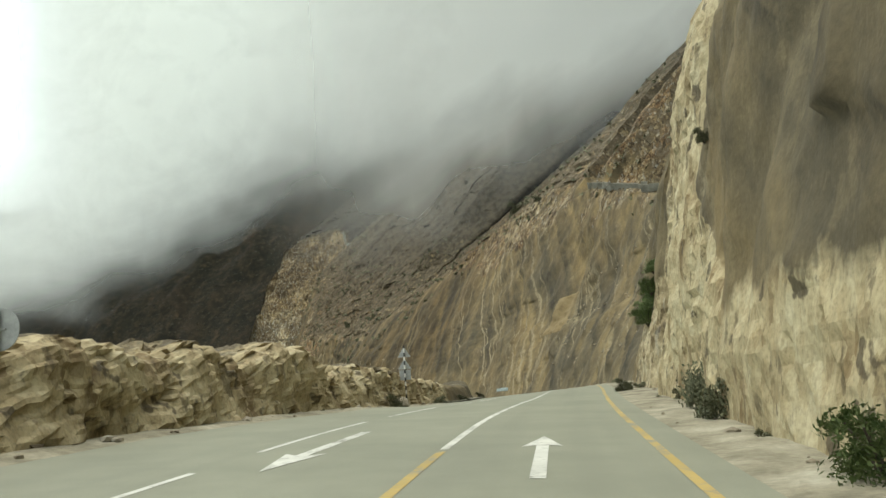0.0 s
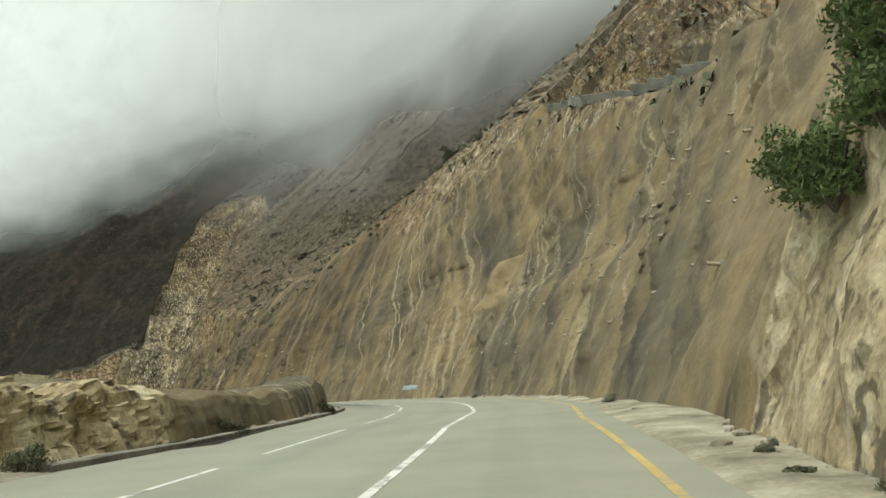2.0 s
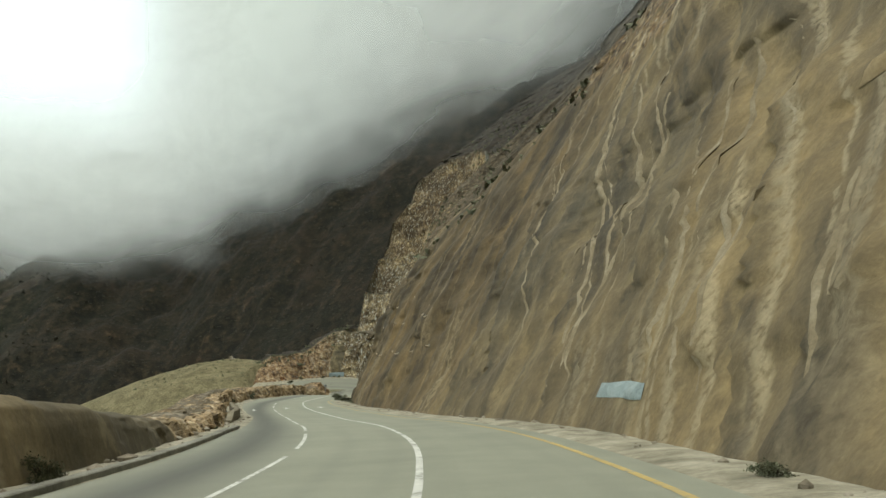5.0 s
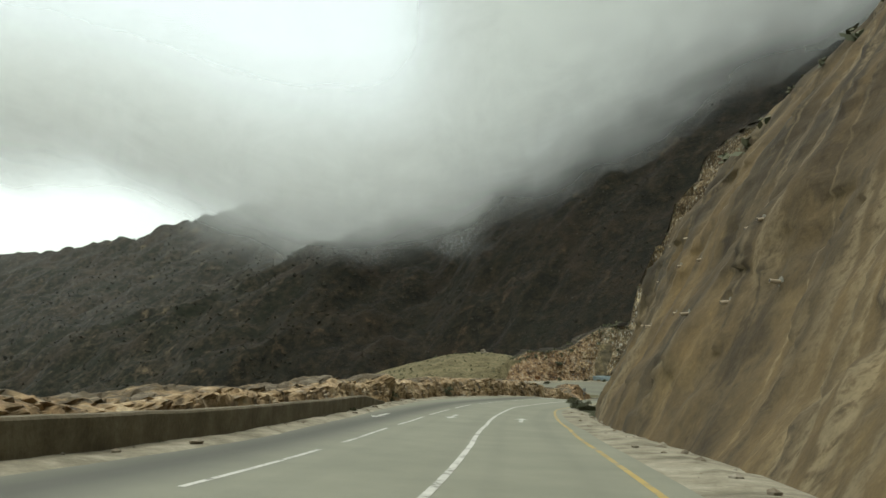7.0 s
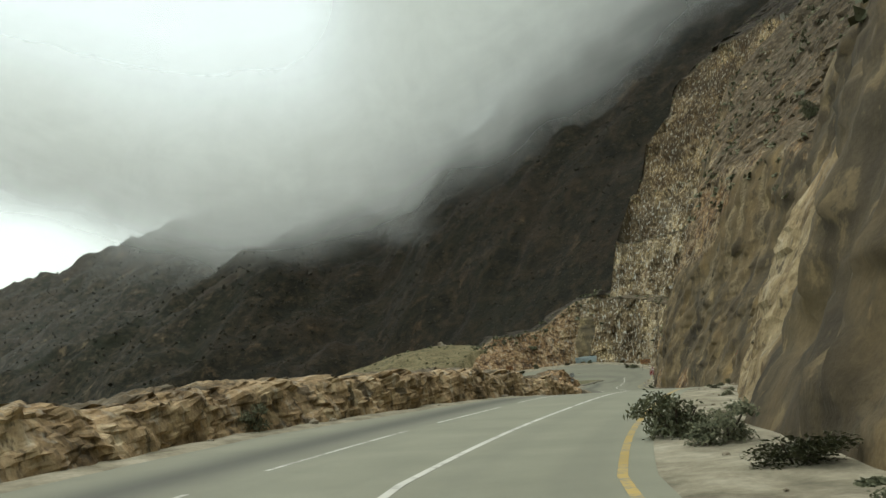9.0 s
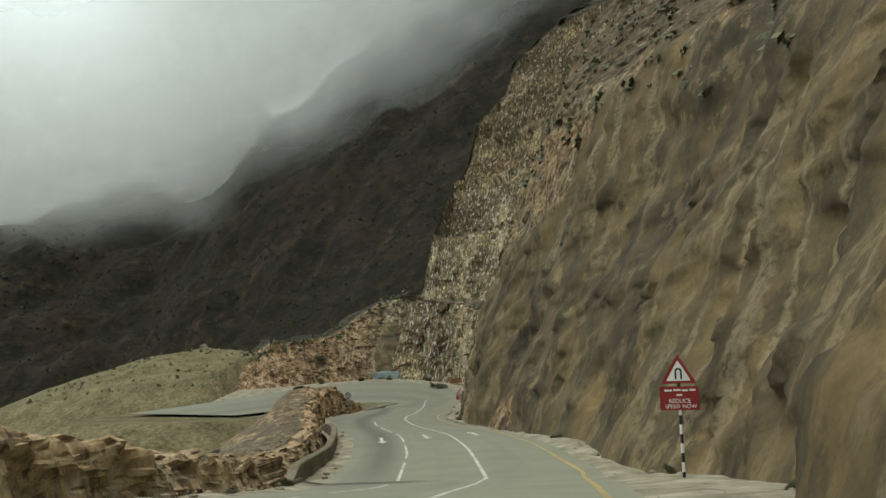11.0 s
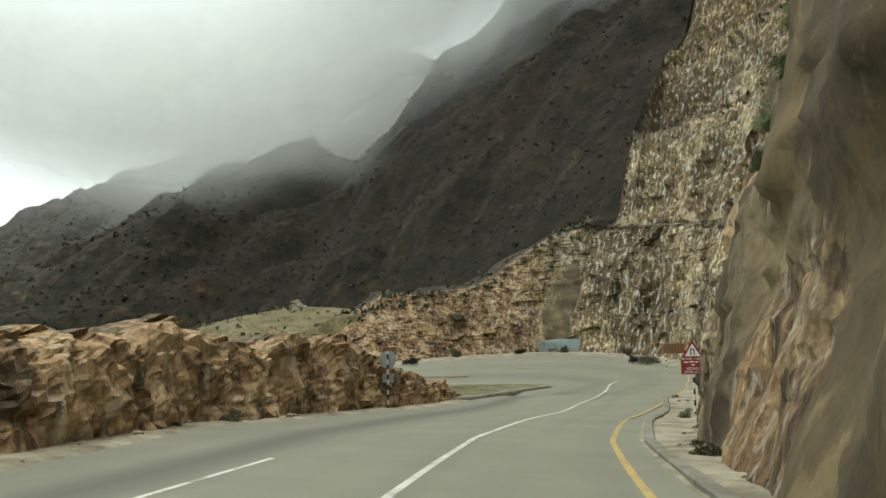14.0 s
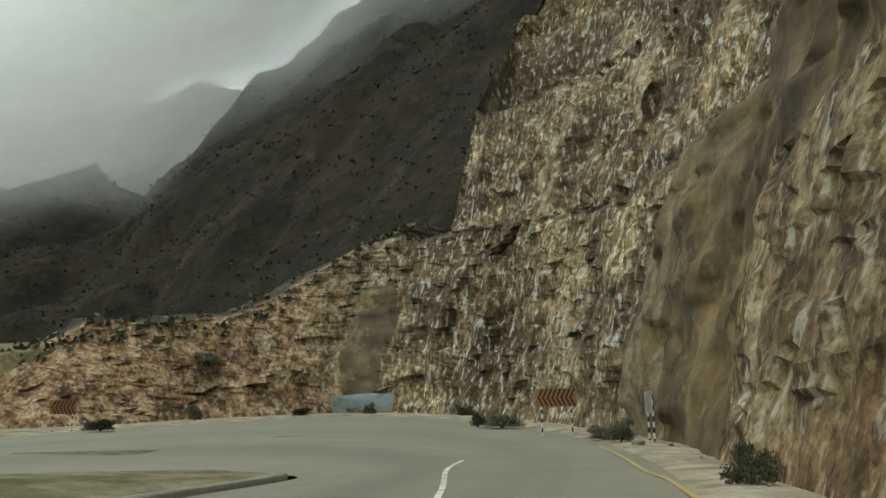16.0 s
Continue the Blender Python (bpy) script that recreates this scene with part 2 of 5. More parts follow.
    edge2 = k.math("ADD", k.attr("brush"), k.math("MULTIPLY", k.math("SUBTRACT", tuft, 0.5), 1.2))
    col = k.mix(k.bw(edge2, 0.42, 0.58), col, c_br)
    c_dk = k.ramp(tuft, (0.36, (0.018, 0.017, 0.010)), (0.50, (0.046, 0.037, 0.024)), (0.62, (0.115, 0.088, 0.060)), (0.74, (0.28, 0.23, 0.17)))
    col = k.mix(k.bw(edge2, 0.72, 0.90), col, c_dk)
    col = k.mix(k.math('MULTIPLY', k.attr('brown_zone'), 0.7), col, (0.50, 0.41, 0.29), 'MULTIPLY')
    rk = k.attr("rock")
    lump = k.noise(sq, 0.8, 4, 0.5)
    h = k.math("ADD", lump, k.math("MULTIPLY", flake, 0.45))
    h = k.math("ADD", h, k.math("MULTIPLY", v1.outputs["Distance"], 0.30))
    h = k.math("ADD", h, k.math("MULTIPLY", v2.outputs["Distance"], 0.18))
    h = k.math("MULTIPLY", h, rk)
    s_h = k.math("ADD", k.math("MULTIPLY", blot, 0.8), k.math("MULTIPLY", soft_run, 1.0))
    h = k.math("ADD", h, k.math("MULTIPLY", s_h, k.math("SUBTRACT", 1.0, rk)))
    h = k.math("ADD", h, k.math("MULTIPLY", fine, 0.10))
    h = k.math("ADD", h, k.math("MULTIPLY", grit, 0.03))
    return k.done(col, h, 0.75, 0.26, (0.52, 0.555, 0.56))


def ground_material():
    """Scrubby hillside, dry grass where the attribute 'grass' says so."""
    k = Mat("scrub_hillside", 0.95)
    p = k.pos()
    a = k.noise(p, 0.028, 9, 0.62)
    b = k.noise(p, 0.22, 8, 0.68)
    c = k.noise(p, 1.6, 6, 0.65)
    col = k.ramp(b, (0.36, (0.013, 0.015, 0.009)), (0.47, (0.034, 0.033, 0.021)), (0.56, (0.072, 0.061, 0.042)), (0.66, (0.125, 0.104, 0.076)), (0.78, (0.30, 0.25, 0.19)))
    crag = k.noise(k.pos((1, 1, 0.5)), 0.075, 8, 0.66)
    col = k.mix(k.math('MULTIPLY', k.bw(crag, 0.60, 0.66), 0.75), col, k.ramp(b, (0.4, (0.11, 0.080, 0.055)), (0.6, (0.33, 0.25, 0.18))))
    col = k.mix(0.8, col, k.ramp(c, (0.36, (0.45, 0.45, 0.45)), (0.5, (1.0, 1.0, 1.0)), (0.64, (1.6, 1.55, 1.5))), 'MULTIPLY')
    col = k.mix(k.math("MULTIPLY", k.bw(a, 0.52, 0.66), 0.45), col, (0.105, 0.074, 0.055))
    col = k.mix(k.math("MULTIPLY", k.bw(a, 0.48, 0.36), 0.6), col, (0.030, 0.036, 0.020))
    grass = k.ramp(k.math("ADD", k.math("MULTIPLY", c, 0.55), k.math("MULTIPLY", b, 0.45)), (0.36, (0.10, 0.095, 0.050)), (0.48, (0.27, 0.235, 0.14)), (0.60, (0.46, 0.39, 0.26)))
    # haze put into the colour: near flank darkened, distant slopes left paler
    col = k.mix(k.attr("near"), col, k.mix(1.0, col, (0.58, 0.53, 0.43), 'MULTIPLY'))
    col = k.mix(k.attr("grass"), col, grass)
    return k.done(col, k.math("ADD", b, k.math("MULTIPLY", c, 0.15)), 0.8, 1.0, (0.42, 0.42, 0.345))


def asphalt_material():
    k = Mat("pale_worn_asphalt", 0.8)
    k.b.inputs["Specular IOR Level"].default_value = 0.4
    p = k.pos()
    grain = k.noise(p, 60, 3, 0.6)
    blot = k.noise(p, 0.35, 6, 0.6)
    lane = k.noise(k.pos((0.9, 0.015, 1), True), 1.0, 2, 0.4)
    col = k.ramp(blot, (0.3, (0.235, 0.235, 0.200)), (0.7, (0.295, 0.293, 0.25)))
    col = k.mix(k.math("MULTIPLY", k.bw(lane, 0.52, 0.30), 0.3), col, (0.17, 0.17, 0.152))
    col = k.mix(k.math("MULTIPLY", k.attr("tyre"), 0.75), col, (0.085, 0.085, 0.078))
    col = k.mix(0.25, col, k.ramp(grain, (0.3, (0.6, 0.6, 0.6)), (0.7, (1.3, 1.3, 1.3))), "MULTIPLY")
    return k.done(col, grain, 0.15, 0.01, (0.74, 0.76, 0.655))


def dirt_material(name, lo, mid, hi):
    k = Mat(name, 0.95)
    p = k.pos()
    a, b = k.noise(p, 0.7, 7, 0.65), k.noise(p, 9, 5, 0.65)
    col = k.ramp(a, (0.32, lo), (0.5, mid), (0.68, hi))
    col = k.mix(0.4, col, k.ramp(b, (0.3, (0.5, 0.5, 0.5)), (0.7, (1.25, 1.25, 1.25))), "MULTIPLY")
    return k.done(col, k.math("ADD", a, k.math("MULTIPLY", b, 0.4)), 0.6, 0.12, (0.66, 0.69, 0.68))


def cloud_material(name, lo, hi, gain, seed):
    """Thin drifting cloud: white, lit through by the sky, with ragged gaps."""
    k = Mat(name, 1.0)
    p = k.pos((1, 1, 1))
    wisp = k.noise(p, 0.02, 5, 0.55, 0.3)
    f = k.attr("fade")
    dens = k.math("MULTIPLY", k.bw(k.math("MULTIPLY", f, k.math("ADD", k.math("MULTIPLY", k.math("SUBTRACT", wisp, 0.5), 0.6), 1.0)), lo, hi), gain)
    tr = k.t.nodes.new("ShaderNodeBsdfTransparent")
    df = k.t.nodes.new("ShaderNodeBsdfDiffuse")
    tl = k.t.nodes.new("ShaderNodeBsdfTranslucent")
    for s in (df, tl):
        s.inputs[0].default_value = (0.98, 0.99, 0.955, 1)
    half = k.t.nodes.new("ShaderNodeMixShader")
    half.inputs[0].default_value = 0.6
    k.link(df.outputs[0], half.inputs[1])
    k.link(tl.outputs[0], half.inputs[2])
    mx = k.t.nodes.new("ShaderNodeMixShader")
    k.link(dens, mx.inputs[0])
    k.link(tr.outputs[0], mx.inputs[1])
    k.link(half.outputs[0], mx.inputs[2])
    k.link(mx.outputs[0], k.t.nodes["Material Output"].inputs[0])
    return k.m


M_CLIFF = cliff_material()
M_GROUND = ground_material()
M_ROAD = asphalt_material()
M_DIRT = dirt_material("pale_roadside_dirt", (0.19, 0.165, 0.115), (0.37, 0.325, 0.235), (0.56, 0.50, 0.385))
def road_paint(name, colour):
    """Thin line paint, worn through to the asphalt in places."""
    k = Mat(name, 0.75)
    p = k.pos()
    wear = k.math("ADD", k.math("MULTIPLY", k.noise(p, 1.1, 5, 0.65), 0.6), k.math("MULTIPLY", k.noise(p, 9, 4, 0.65), 0.4))
    fresh = k.ramp(k.noise(p, 0.4, 4), (0.35, tuple(c * 0.78 for c in colour)), (0.65, colour))
    return k.done(k.mix(k.bw(wear, 0.50, 0.60), fresh, (0.20, 0.20, 0.165)))


M_WHITE = road_paint("white_road_paint", (0.56, 0.56, 0.50))
M_YELLOW = road_paint("yellow_road_paint", (0.42, 0.31, 0.105))

# ---- the road's line and section ----
ROUTE = [
    (-7.0, -61.1, -1.98), (-2.6, -25.9, -1.92), (0.5, -0.7, -1.87), (3.4, 22.1, -1.68), (6.9, 44.2, -1.87),
    (10.3, 68.2, -2.03), (12.3, 94.5, -2.71), (10.8, 119.6, -3.66), (6.5, 140.7, -4.55), (0.3, 158.0, -5.30),
    (-9.8, 179.5, -6.50), (-22.3, 205.3, -7.52), (-32.1, 231.9, -8.24), (-36.9, 249.6, -8.57), (-40.5, 266.6, -8.95),
    (-43.7, 283.8, -9.95), (-47.4, 300.6, -11.75), (-48.7, 305.5, -11.98), (-57.8, 329.6, -12.62), (-67.8, 350.6, -13.35), (-76.0, 371.1, -13.88),
    (-78.9, 381.1, -14.07), (-83.3, 393.5, -14.05), (-87.5, 406.0, -13.85),
]


def spline(points, step):
    """A smooth line through the points, sampled about every step metres."""
    q = np.array(points, float)
    q = np.vstack([2 * q[0] - q[1], q, 2 * q[-1] - q[-2]])
    out = []
    for i in range(1, len(q) - 2):
        p0, p1, p2, p3 = q[i - 1:i + 3]
        n = max(2, int(np.linalg.norm(p2 - p1) / step))
        for x in np.arange(n) / n:
            out.append(0.5 * (2 * p1 + (p2 - p0) * x + (2 * p0 - 5 * p1 + 4 * p2 - p3) * x * x + (3 * p1 - p0 - 3 * p2 + p3) * x ** 3))
    out.append(q[-2])
    return np.array(out)


LINE = spline(ROUTE, 0.5)
LINE_S = np.r_[0, np.cumsum(np.linalg.norm(np.diff(LINE[:, :2], axis=0), axis=1))]
LINE_S -= LINE_S[np.argmin(np.abs(LINE[:, 1] + 0.7))]
S_END = LINE_S[-1]
_tan = np.gradient(LINE[:, :2], axis=0)
_tan /= np.linalg.norm(_tan, axis=1)[:, None]
SL = [float(a) for a in LINE_S]
LL = [(float(a[0]), float(a[1]), float(a[2]), float(b[0]), float(b[1])) for a, b in zip(LINE, _tan)]

# along the road: the centre line's offset to the right of the route, and the rise per metre to the left
KEY_S = [-60, 20, 40, 50, 70, 80, 120, 140, 160, 198, 212, 241, 271, 300, 331, 346, 380, 395, 410, 424]
KEY_C = [-2.1, -2.1, -2.2, -2.1, -1.8, -1.0, -1.0, -1.3, -1.4, -1.35, -1.6, -3.5, -2.9, -2.4, -1.7, -1.8, -2.5, -1.9, -1.3, -0.2]
KEY_B = [0.04, 0.04, 0.025, -0.01, -0.055, -0.05, -0.04, -0.02, 0.0, 0, 0, 0.005, 0.01, -0.01, -0.05, 0.0, 0.03, 0.02, 0.0, 0.0]


def at(s, right=0.0, up=0.0):
    """The place s metres along the route, some way to its right, above the road's surface."""
    i = min(max(bisect(SL, s), 1), len(SL) - 1)
    f = (s - SL[i - 1]) / (SL[i] - SL[i - 1])
    (x0, y0, z0, a0, b0), (x1, y1, z1, a1, b1) = LL[i - 1], LL[i]
    tx, ty = a0 + (a1 - a0) * f, b0 + (b1 - b0) * f
    d = math.hypot(tx, ty)
    side = min(max(right, -14), 8)
    return Vector((x0 + (x1 - x0) * f + ty / d * right, y0 + (y1 - y0) * f - tx / d * right, z0 + (z1 - z0) * f - lerp_at(s, KEY_S, KEY_B) * side + up))


def heading(s):
    """Degrees to turn a thing that faces along +y so that it faces along the road."""
    tx, ty = np.interp(s, LINE_S, _tan[:, 0]), np.interp(s, LINE_S, _tan[:, 1])
    return math.degrees(math.atan2(-tx, ty))


def centre(s):
    return lerp_at(s, KEY_S, KEY_C)


def hairpin_z(x, y):
    d = (x + 79) * -0.34 + (y - 381) * 0.94
    return -14.1 + 0.00045 * max(d, 0) ** 2


def mesh(name, verts, faces, mats, smooth=True, uv=None, attrs=None, parent=None):
    me = bpy.data.meshes.new(name)
    me.from_pydata([tuple(v) for v in verts], [], faces)
    for m in (mats if isinstance(mats, (list, tuple)) else [mats]):
        me.materials.append(m)
    if uv is not None:
        lay = me.uv_layers.new(name="UVMap")
        idx = np.empty(len(me.loops), dtype=np.int32)
        me.loops.foreach_get("vertex_index", idx)
        lay.data.foreach_set("uv", np.asarray(uv, dtype=np.float32)[idx].ravel())
    for key, val in (attrs or {}).items():
        a = me.attributes.new(key, "FLOAT", "POINT")
        a.data.foreach_set("value", np.asarray(val, dtype=np.float32).ravel())
    if smooth:
        me.polygons.foreach_set("use_smooth", np.ones(len(me.polygons), dtype=bool))
    me.update()
    ob = new(name, me)
    if parent is not None:
        ob.parent = parent
    return ob


def grid_faces(rows, cols):
    return [(r * cols + c, r * cols + c + 1, (r + 1) * cols + c + 1, (r + 1) * cols + c) for r in range(rows - 1) for c in range(cols - 1)]


def smoothstep(a, b, x):
    t = np.clip((np.asarray(x, float) - a) / (b - a), 0, 1)
    return t * t * (3 - 2 * t)


def ease(a, b, x):
    t = min(1.0, max(0.0, (x - a) / (b - a)))
    return t * t * (3 - 2 * t)


def lerp_at(x, xs, ys):
    """np.interp for one number."""
    i = bisect(xs, x)
    if i <= 0:
        return ys[0]
    if i >= len(xs):
        return ys[-1]
    return ys[i - 1] + (ys[i] - ys[i - 1]) * (x - xs[i - 1]) / (xs[i] - xs[i - 1])


def fbm(x, y, z, octaves=5):
    return noise.fractal((x, y, z), 1.0, 2.0, octaves, noise_basis="PERLIN_ORIGINAL")


# ---- road ----
L_S = [-60, 20, 32, 80, 100, 120, 150, 197, 215, 242, 254, 270, 300, 335, 370, 382, 395, 408, 416]
L_W = [8.1, 7.6, 7.1, 7.2, 7.0, 7.1, 7.1, 6.0, 6.6, 8.0, 8.6, 6.8, 6.3, 6.9, 7.6, 8.9, 8.0, 7.3, 7.3]


def right_edge(s):
    """From the centre line to the asphalt's right edge."""
    return lerp_at(s, [210, 235, 275, 310], [4.6, 3.9, 3.8, 4.6])


def left(s):
    """From the centre line to the asphalt's left edge."""
    return lerp_at(s, L_S, L_W)



def build_road():
    ss = np.arange(-58, 415.1, 1.0)
    ls = np.linspace(0, 1, 27)
    v, uv, ty = [], [], []
    for s in ss:
        c = centre(s)
        for f in ls:
            l = -left(s) + (left(s) + right_edge(s)) * float(f)
            v.append(at(s, c + l))
            uv.append((l, s))
            band = 1.2 * math.exp(-((l + 5.3) / 1.1) ** 2) * (ease(90, 130, s) - ease(270, 300, s)) + 0.8 * math.exp(-((l + 4.9) / 0.9) ** 2) * ease(300, 330, s)
            ty.append(band + 0.30 * ease(290, 380, s))
    # the paved bend: pairs of inner and outer points
    outer = spline([(-79.1, 391.0), (-80, 400), (-81.8, 410), (-85.3, 422), (-91.5, 436), (-100.5, 448.5), (-110, 455), (-118, 453.5), (-123, 446.5), (-127, 437), (-129, 425), (-130, 408), (-130, 385)], 1.0)
    inner = spline([(-91.2, 394.6), (-91.8, 400), (-91.7, 402.6), (-91.9, 404.2), (-92.6, 405), (-94, 405.3), (-95.5, 405.2), (-97, 404.8), (-99, 404), (-101, 402.6), (-103.5, 400), (-106, 394), (-108, 380)], 1.0)
    n = 120
    oo = np.stack([np.interp(np.linspace(0, 1, n), np.linspace(0, 1, len(outer)), outer[:, i]) for i in range(2)], 1)
    ii = np.stack([np.interp(np.linspace(0, 1, n), np.linspace(0, 1, len(inner)), inner[:, i]) for i in range(2)], 1)
    faces = grid_faces(len(ss), len(ls))
    base = len(v)
    m = 26
    for k in range(n):
        for j in range(m):
            x, y = ii[k] + (oo[k] - ii[k]) * j / (m - 1)
            v.append((x, y, hairpin_z(x, y) + 0.004 - 0.35 * (1 - ease(0, 9, k))))
            uv.append((j * 0.6 - 9, 392 + k * 0.9))
            ty.append(0.30 + 0.40 * math.exp(-((j / (m - 1) - 0.30) / 0.10) ** 2) + 0.25 * math.exp(-((j / (m - 1) - 0.62) / 0.07) ** 2))
    faces += [tuple(base + i for i in f) for f in grid_faces(n, m)]
    ob = mesh("road", v, faces, M_ROAD, uv=uv, attrs={"tyre": ty})
    return tagged(ob, "pale worn asphalt mountain road winding to a hairpin", "road", kind="structure")


road = build_road()


def stripe(name, s0, s1, off, width, mat, parent, lift=0.006):
    ss = np.linspace(s0, s1, max(2, int((s1 - s0) / 1.0) + 1))
    v = []
    for s in ss:
        c = centre(s)
        for side in (-width / 2, width / 2):
            p = at(s, c + (off(s) if callable(off) else off) + side, lift)
            if s > 398:
                p.z = max(p.z, hairpin_z(p.x, p.y) + 0.014)
            v.append(p)
    return mesh(name, v, grid_faces(len(ss), 2), mat, parent=parent)


stripe("edge_line", -55, 393, lambda s: lerp_at(s, [215, 235, 275, 310], [3.85, 3.4, 3.2, 3.85]), 0.16, M_YELLOW, road)
stripe("centre_line", -55, 15.6, 0, 0.16, M_YELLOW, road)
stripe("centre_line", 16, 405, 0, 0.16, M_WHITE, road)


def bend_line(name, points, width, mat):
    """A painted line that runs on into the bend."""
    line = spline(points, 0.8)
    d = np.gradient(line, axis=0)
    d /= np.linalg.norm(d, axis=1)[:, None]
    v = []
    for (x, y), (a, c) in zip(line, d):
        for q in (-width / 2, width / 2):
            p = (x + c * q, y - a * q)
            i = int(np.argmin((LINE[:, 0] - p[0]) ** 2 + (LINE[:, 1] - p[1]) ** 2))
            s = float(LINE_S[i])
            side = (p[0] - LINE[i, 0]) * _tan[i, 1] - (p[1] - LINE[i, 1]) * _tan[i, 0]
            v.append((*p, max(at(s, float(side)).z, hairpin_z(*p) + 0.004) + 0.022))
    return mesh(name, v, grid_faces(len(line), 2), mat, parent=road)


bend_line("centre_line", [tuple(at(404.6, centre(404.6)))[:2], (-83.9, 393.2), (-86.2, 401), (-88.4, 407.5), (-89.4, 412)], 0.16, M_WHITE)
bend_line("edge_line", [tuple(at(392.6, centre(392.6) + 3.85))[:2], (-80.7, 402), (-82.2, 407.5), (-83.8, 414), (-86.0, 421.5)], 0.16, M_YELLOW)
for k in range(34):
    stripe("lane_dash", -32 + k * 12, -23 + k * 12, -3.55, 0.13, M_WHITE, road)

# ---- the cut slope ----
B_S = [-60, 10, 40, 44, 46, 49, 51, 62, 66, 100, 140, 200, 212, 220, 234, 242, 250, 256, 270, 285, 293, 299, 309, 316, 331, 341, 348, 359, 372, 380, 391, 402]
B_O = [4.6, 4.2, 4.3, 4.2, 6.0, 6.0, 4.3, 4.2, 5.0, 4.4, 4.6, 5.2, 4.6, 3.8, 3.1, 3.2, 2.5, 2.9, 3.3, 2.9, 3.4, 5.3, 5.3, 3.4, 4.4, 3.4, 2.7, 2.8, 3.3, 3.9, 4.6, 4.9]


def cliff_base():
    pts, par = [], []
    for s in np.r_[np.arange(-58, 0, 0.8), np.arange(0, 68, 0.26), np.arange(68, 400, 0.6)]:
        p = at(s, lerp_at(s, B_S, B_O))
        pts.append((p.x, p.y, p.z))
        par.append(s)
    tail = spline([pts[-1][:2], (-78.0, 401), (-80.0, 410), (-83.0, 424.6), (-90.6, 440.5), (-100, 453), (-110, 459.5), (-119, 459), (-127, 451), (-132, 441), (-138, 435), (-144, 432.5)], 0.7)[1:]
    for x, y in tail:
        par.append(par[-1] + math.hypot(x - pts[-1][0], y - pts[-1][1]))
        pts.append((x, y, hairpin_z(x, y)))
    return np.array(pts), np.array(par)


BASE, BASE_U = cliff_base()


def u_of(x, y):
    return float(BASE_U[np.argmin((BASE[:, 0] - x) ** 2 + (BASE[:, 1] - y) ** 2)])


U_CHEV, U_104, U_110, U_117, U_124, U_130, U_137 = (u_of(*p) for p in ((-90, 437), (-104, 456), (-110, 459), (-117, 459), (-125, 453), (-131, 443), (-138, 434)))
U_F0, U_F1 = u_of(-80.0, 409), u_of(-84, 427)
TOP_U = [-60, 50, 85, 101, 145, 165, 190, 215, 240, 256, 300, 345, 395, 415, 425, 437, 449, 461, 470, 479, 483.5, 486, 487, 488.3, 489.3, U_117, 500, U_124, U_130, U_137]
TOP_H = [46, 40, 22, 24, 38, 40, 40, 30, 23, 20, 21, 30, 34, 45, 54, 68, 78, 90, 97, 97, 95, 88, 72, 52, 20.5, 18.5, 13, 10.5, 9, 7]
COT_U = [-60, 40, 45, 50, 60, 66, 100, 140, 200, 226, 240, 256, 300, 330, 360, 375, U_CHEV, U_110, U_124, U_137]
COT_LO = [0.2, 0.14, 0.25, 0.2, 0.3, 0.55, 0.55, 0.62, 0.6, 0.5, 0.45, 0.45, 0.5, 0.55, 0.35, 0.3, 0.25, 0.25, 0.6, 1.1]
COT_HI = [0.5, 0.4, 0.45, 0.45, 0.55, 0.5, 0.45, 0.42, 0.7, 0.8, 0.75, 0.6, 0.55, 0.45, 0.42, 0.4, 0.28, 0.28, 0.6, 1.1]


def rockiness(u, h):
    """1 where bare rock shows, 0 where the slope is sprayed."""
    def box(u0, u1, h0, h1, e=1.5, eh=2.5):
        if u < u0 - e or u > u1 + e or h < h0 - eh or h > h1 + eh:
            return 0.0
        return ease(u0 - e, u0 + e, u) * (1 - ease(u1 - e, u1 + e, u)) * ease(h0 - eh, h0 + eh, h) * (1 - ease(h1 - eh, h1 + eh, h))
    rib = 22 + min(9.0, 2.0 * max(0.0, h - 2.8))
    wob = 1.6 * fbm(u / 9, h / 9, 4.2, 3)
    hh = h + 6 * fbm(u / 16, h / 30, 9.1, 3)
    r = 0.0
    for b in ((-70, 23, -9, 2.6), (rib, 44, -9, 60, 0.8), (48.5, 62, -9, 6.5, 0.8), (47.5, 50.5, 4, 30, 0.7), (253, 268, -9, 7.5, 2), (346, 354, -9, 2.5), (354, 402, 19, 90, 4, 3), (368, 375, -9, 4.0), (386, 430, -9, 10.5)):
        r = max(r, box(*b)) if not r > 0.99 else r
    u, h = u + wob, hh
    for b in ((60, 150, 27, 90, 20, 6), (150, 235, 29, 90, 14, 4), (256, 420, 27, 90, 15, 6)):
        r = max(r, 0.6 * box(*b))
    f1 = 450.5 - 0.3 * max(0.0, h - 12)
    r = max(r, ease(f1 - 1.5, f1 + 1.5, u))
    # sprayed chimneys that run down through the benches
    r *= 1 - ease(0.55, 0.95, math.exp(-((u - (U_117 - 1.5)) / 3.2) ** 2) * ease(17, 12, h))
    return r


BENCH_W = (5.0, 6.0, 5.0, 5.0)      # depth of each quarry bench


def bench_levels(u):
    """Heights of the benches in the rock face round the hairpin."""
    return (3.5 + 4.0 * ease(455, 487, u), 24.0, 39.5, 60.0)


def slant(u):
    """How far the flutes in the mortar run on along the road for each metre that they climb."""
    return 0.9 - 0.65 * ease(165, 235, u)


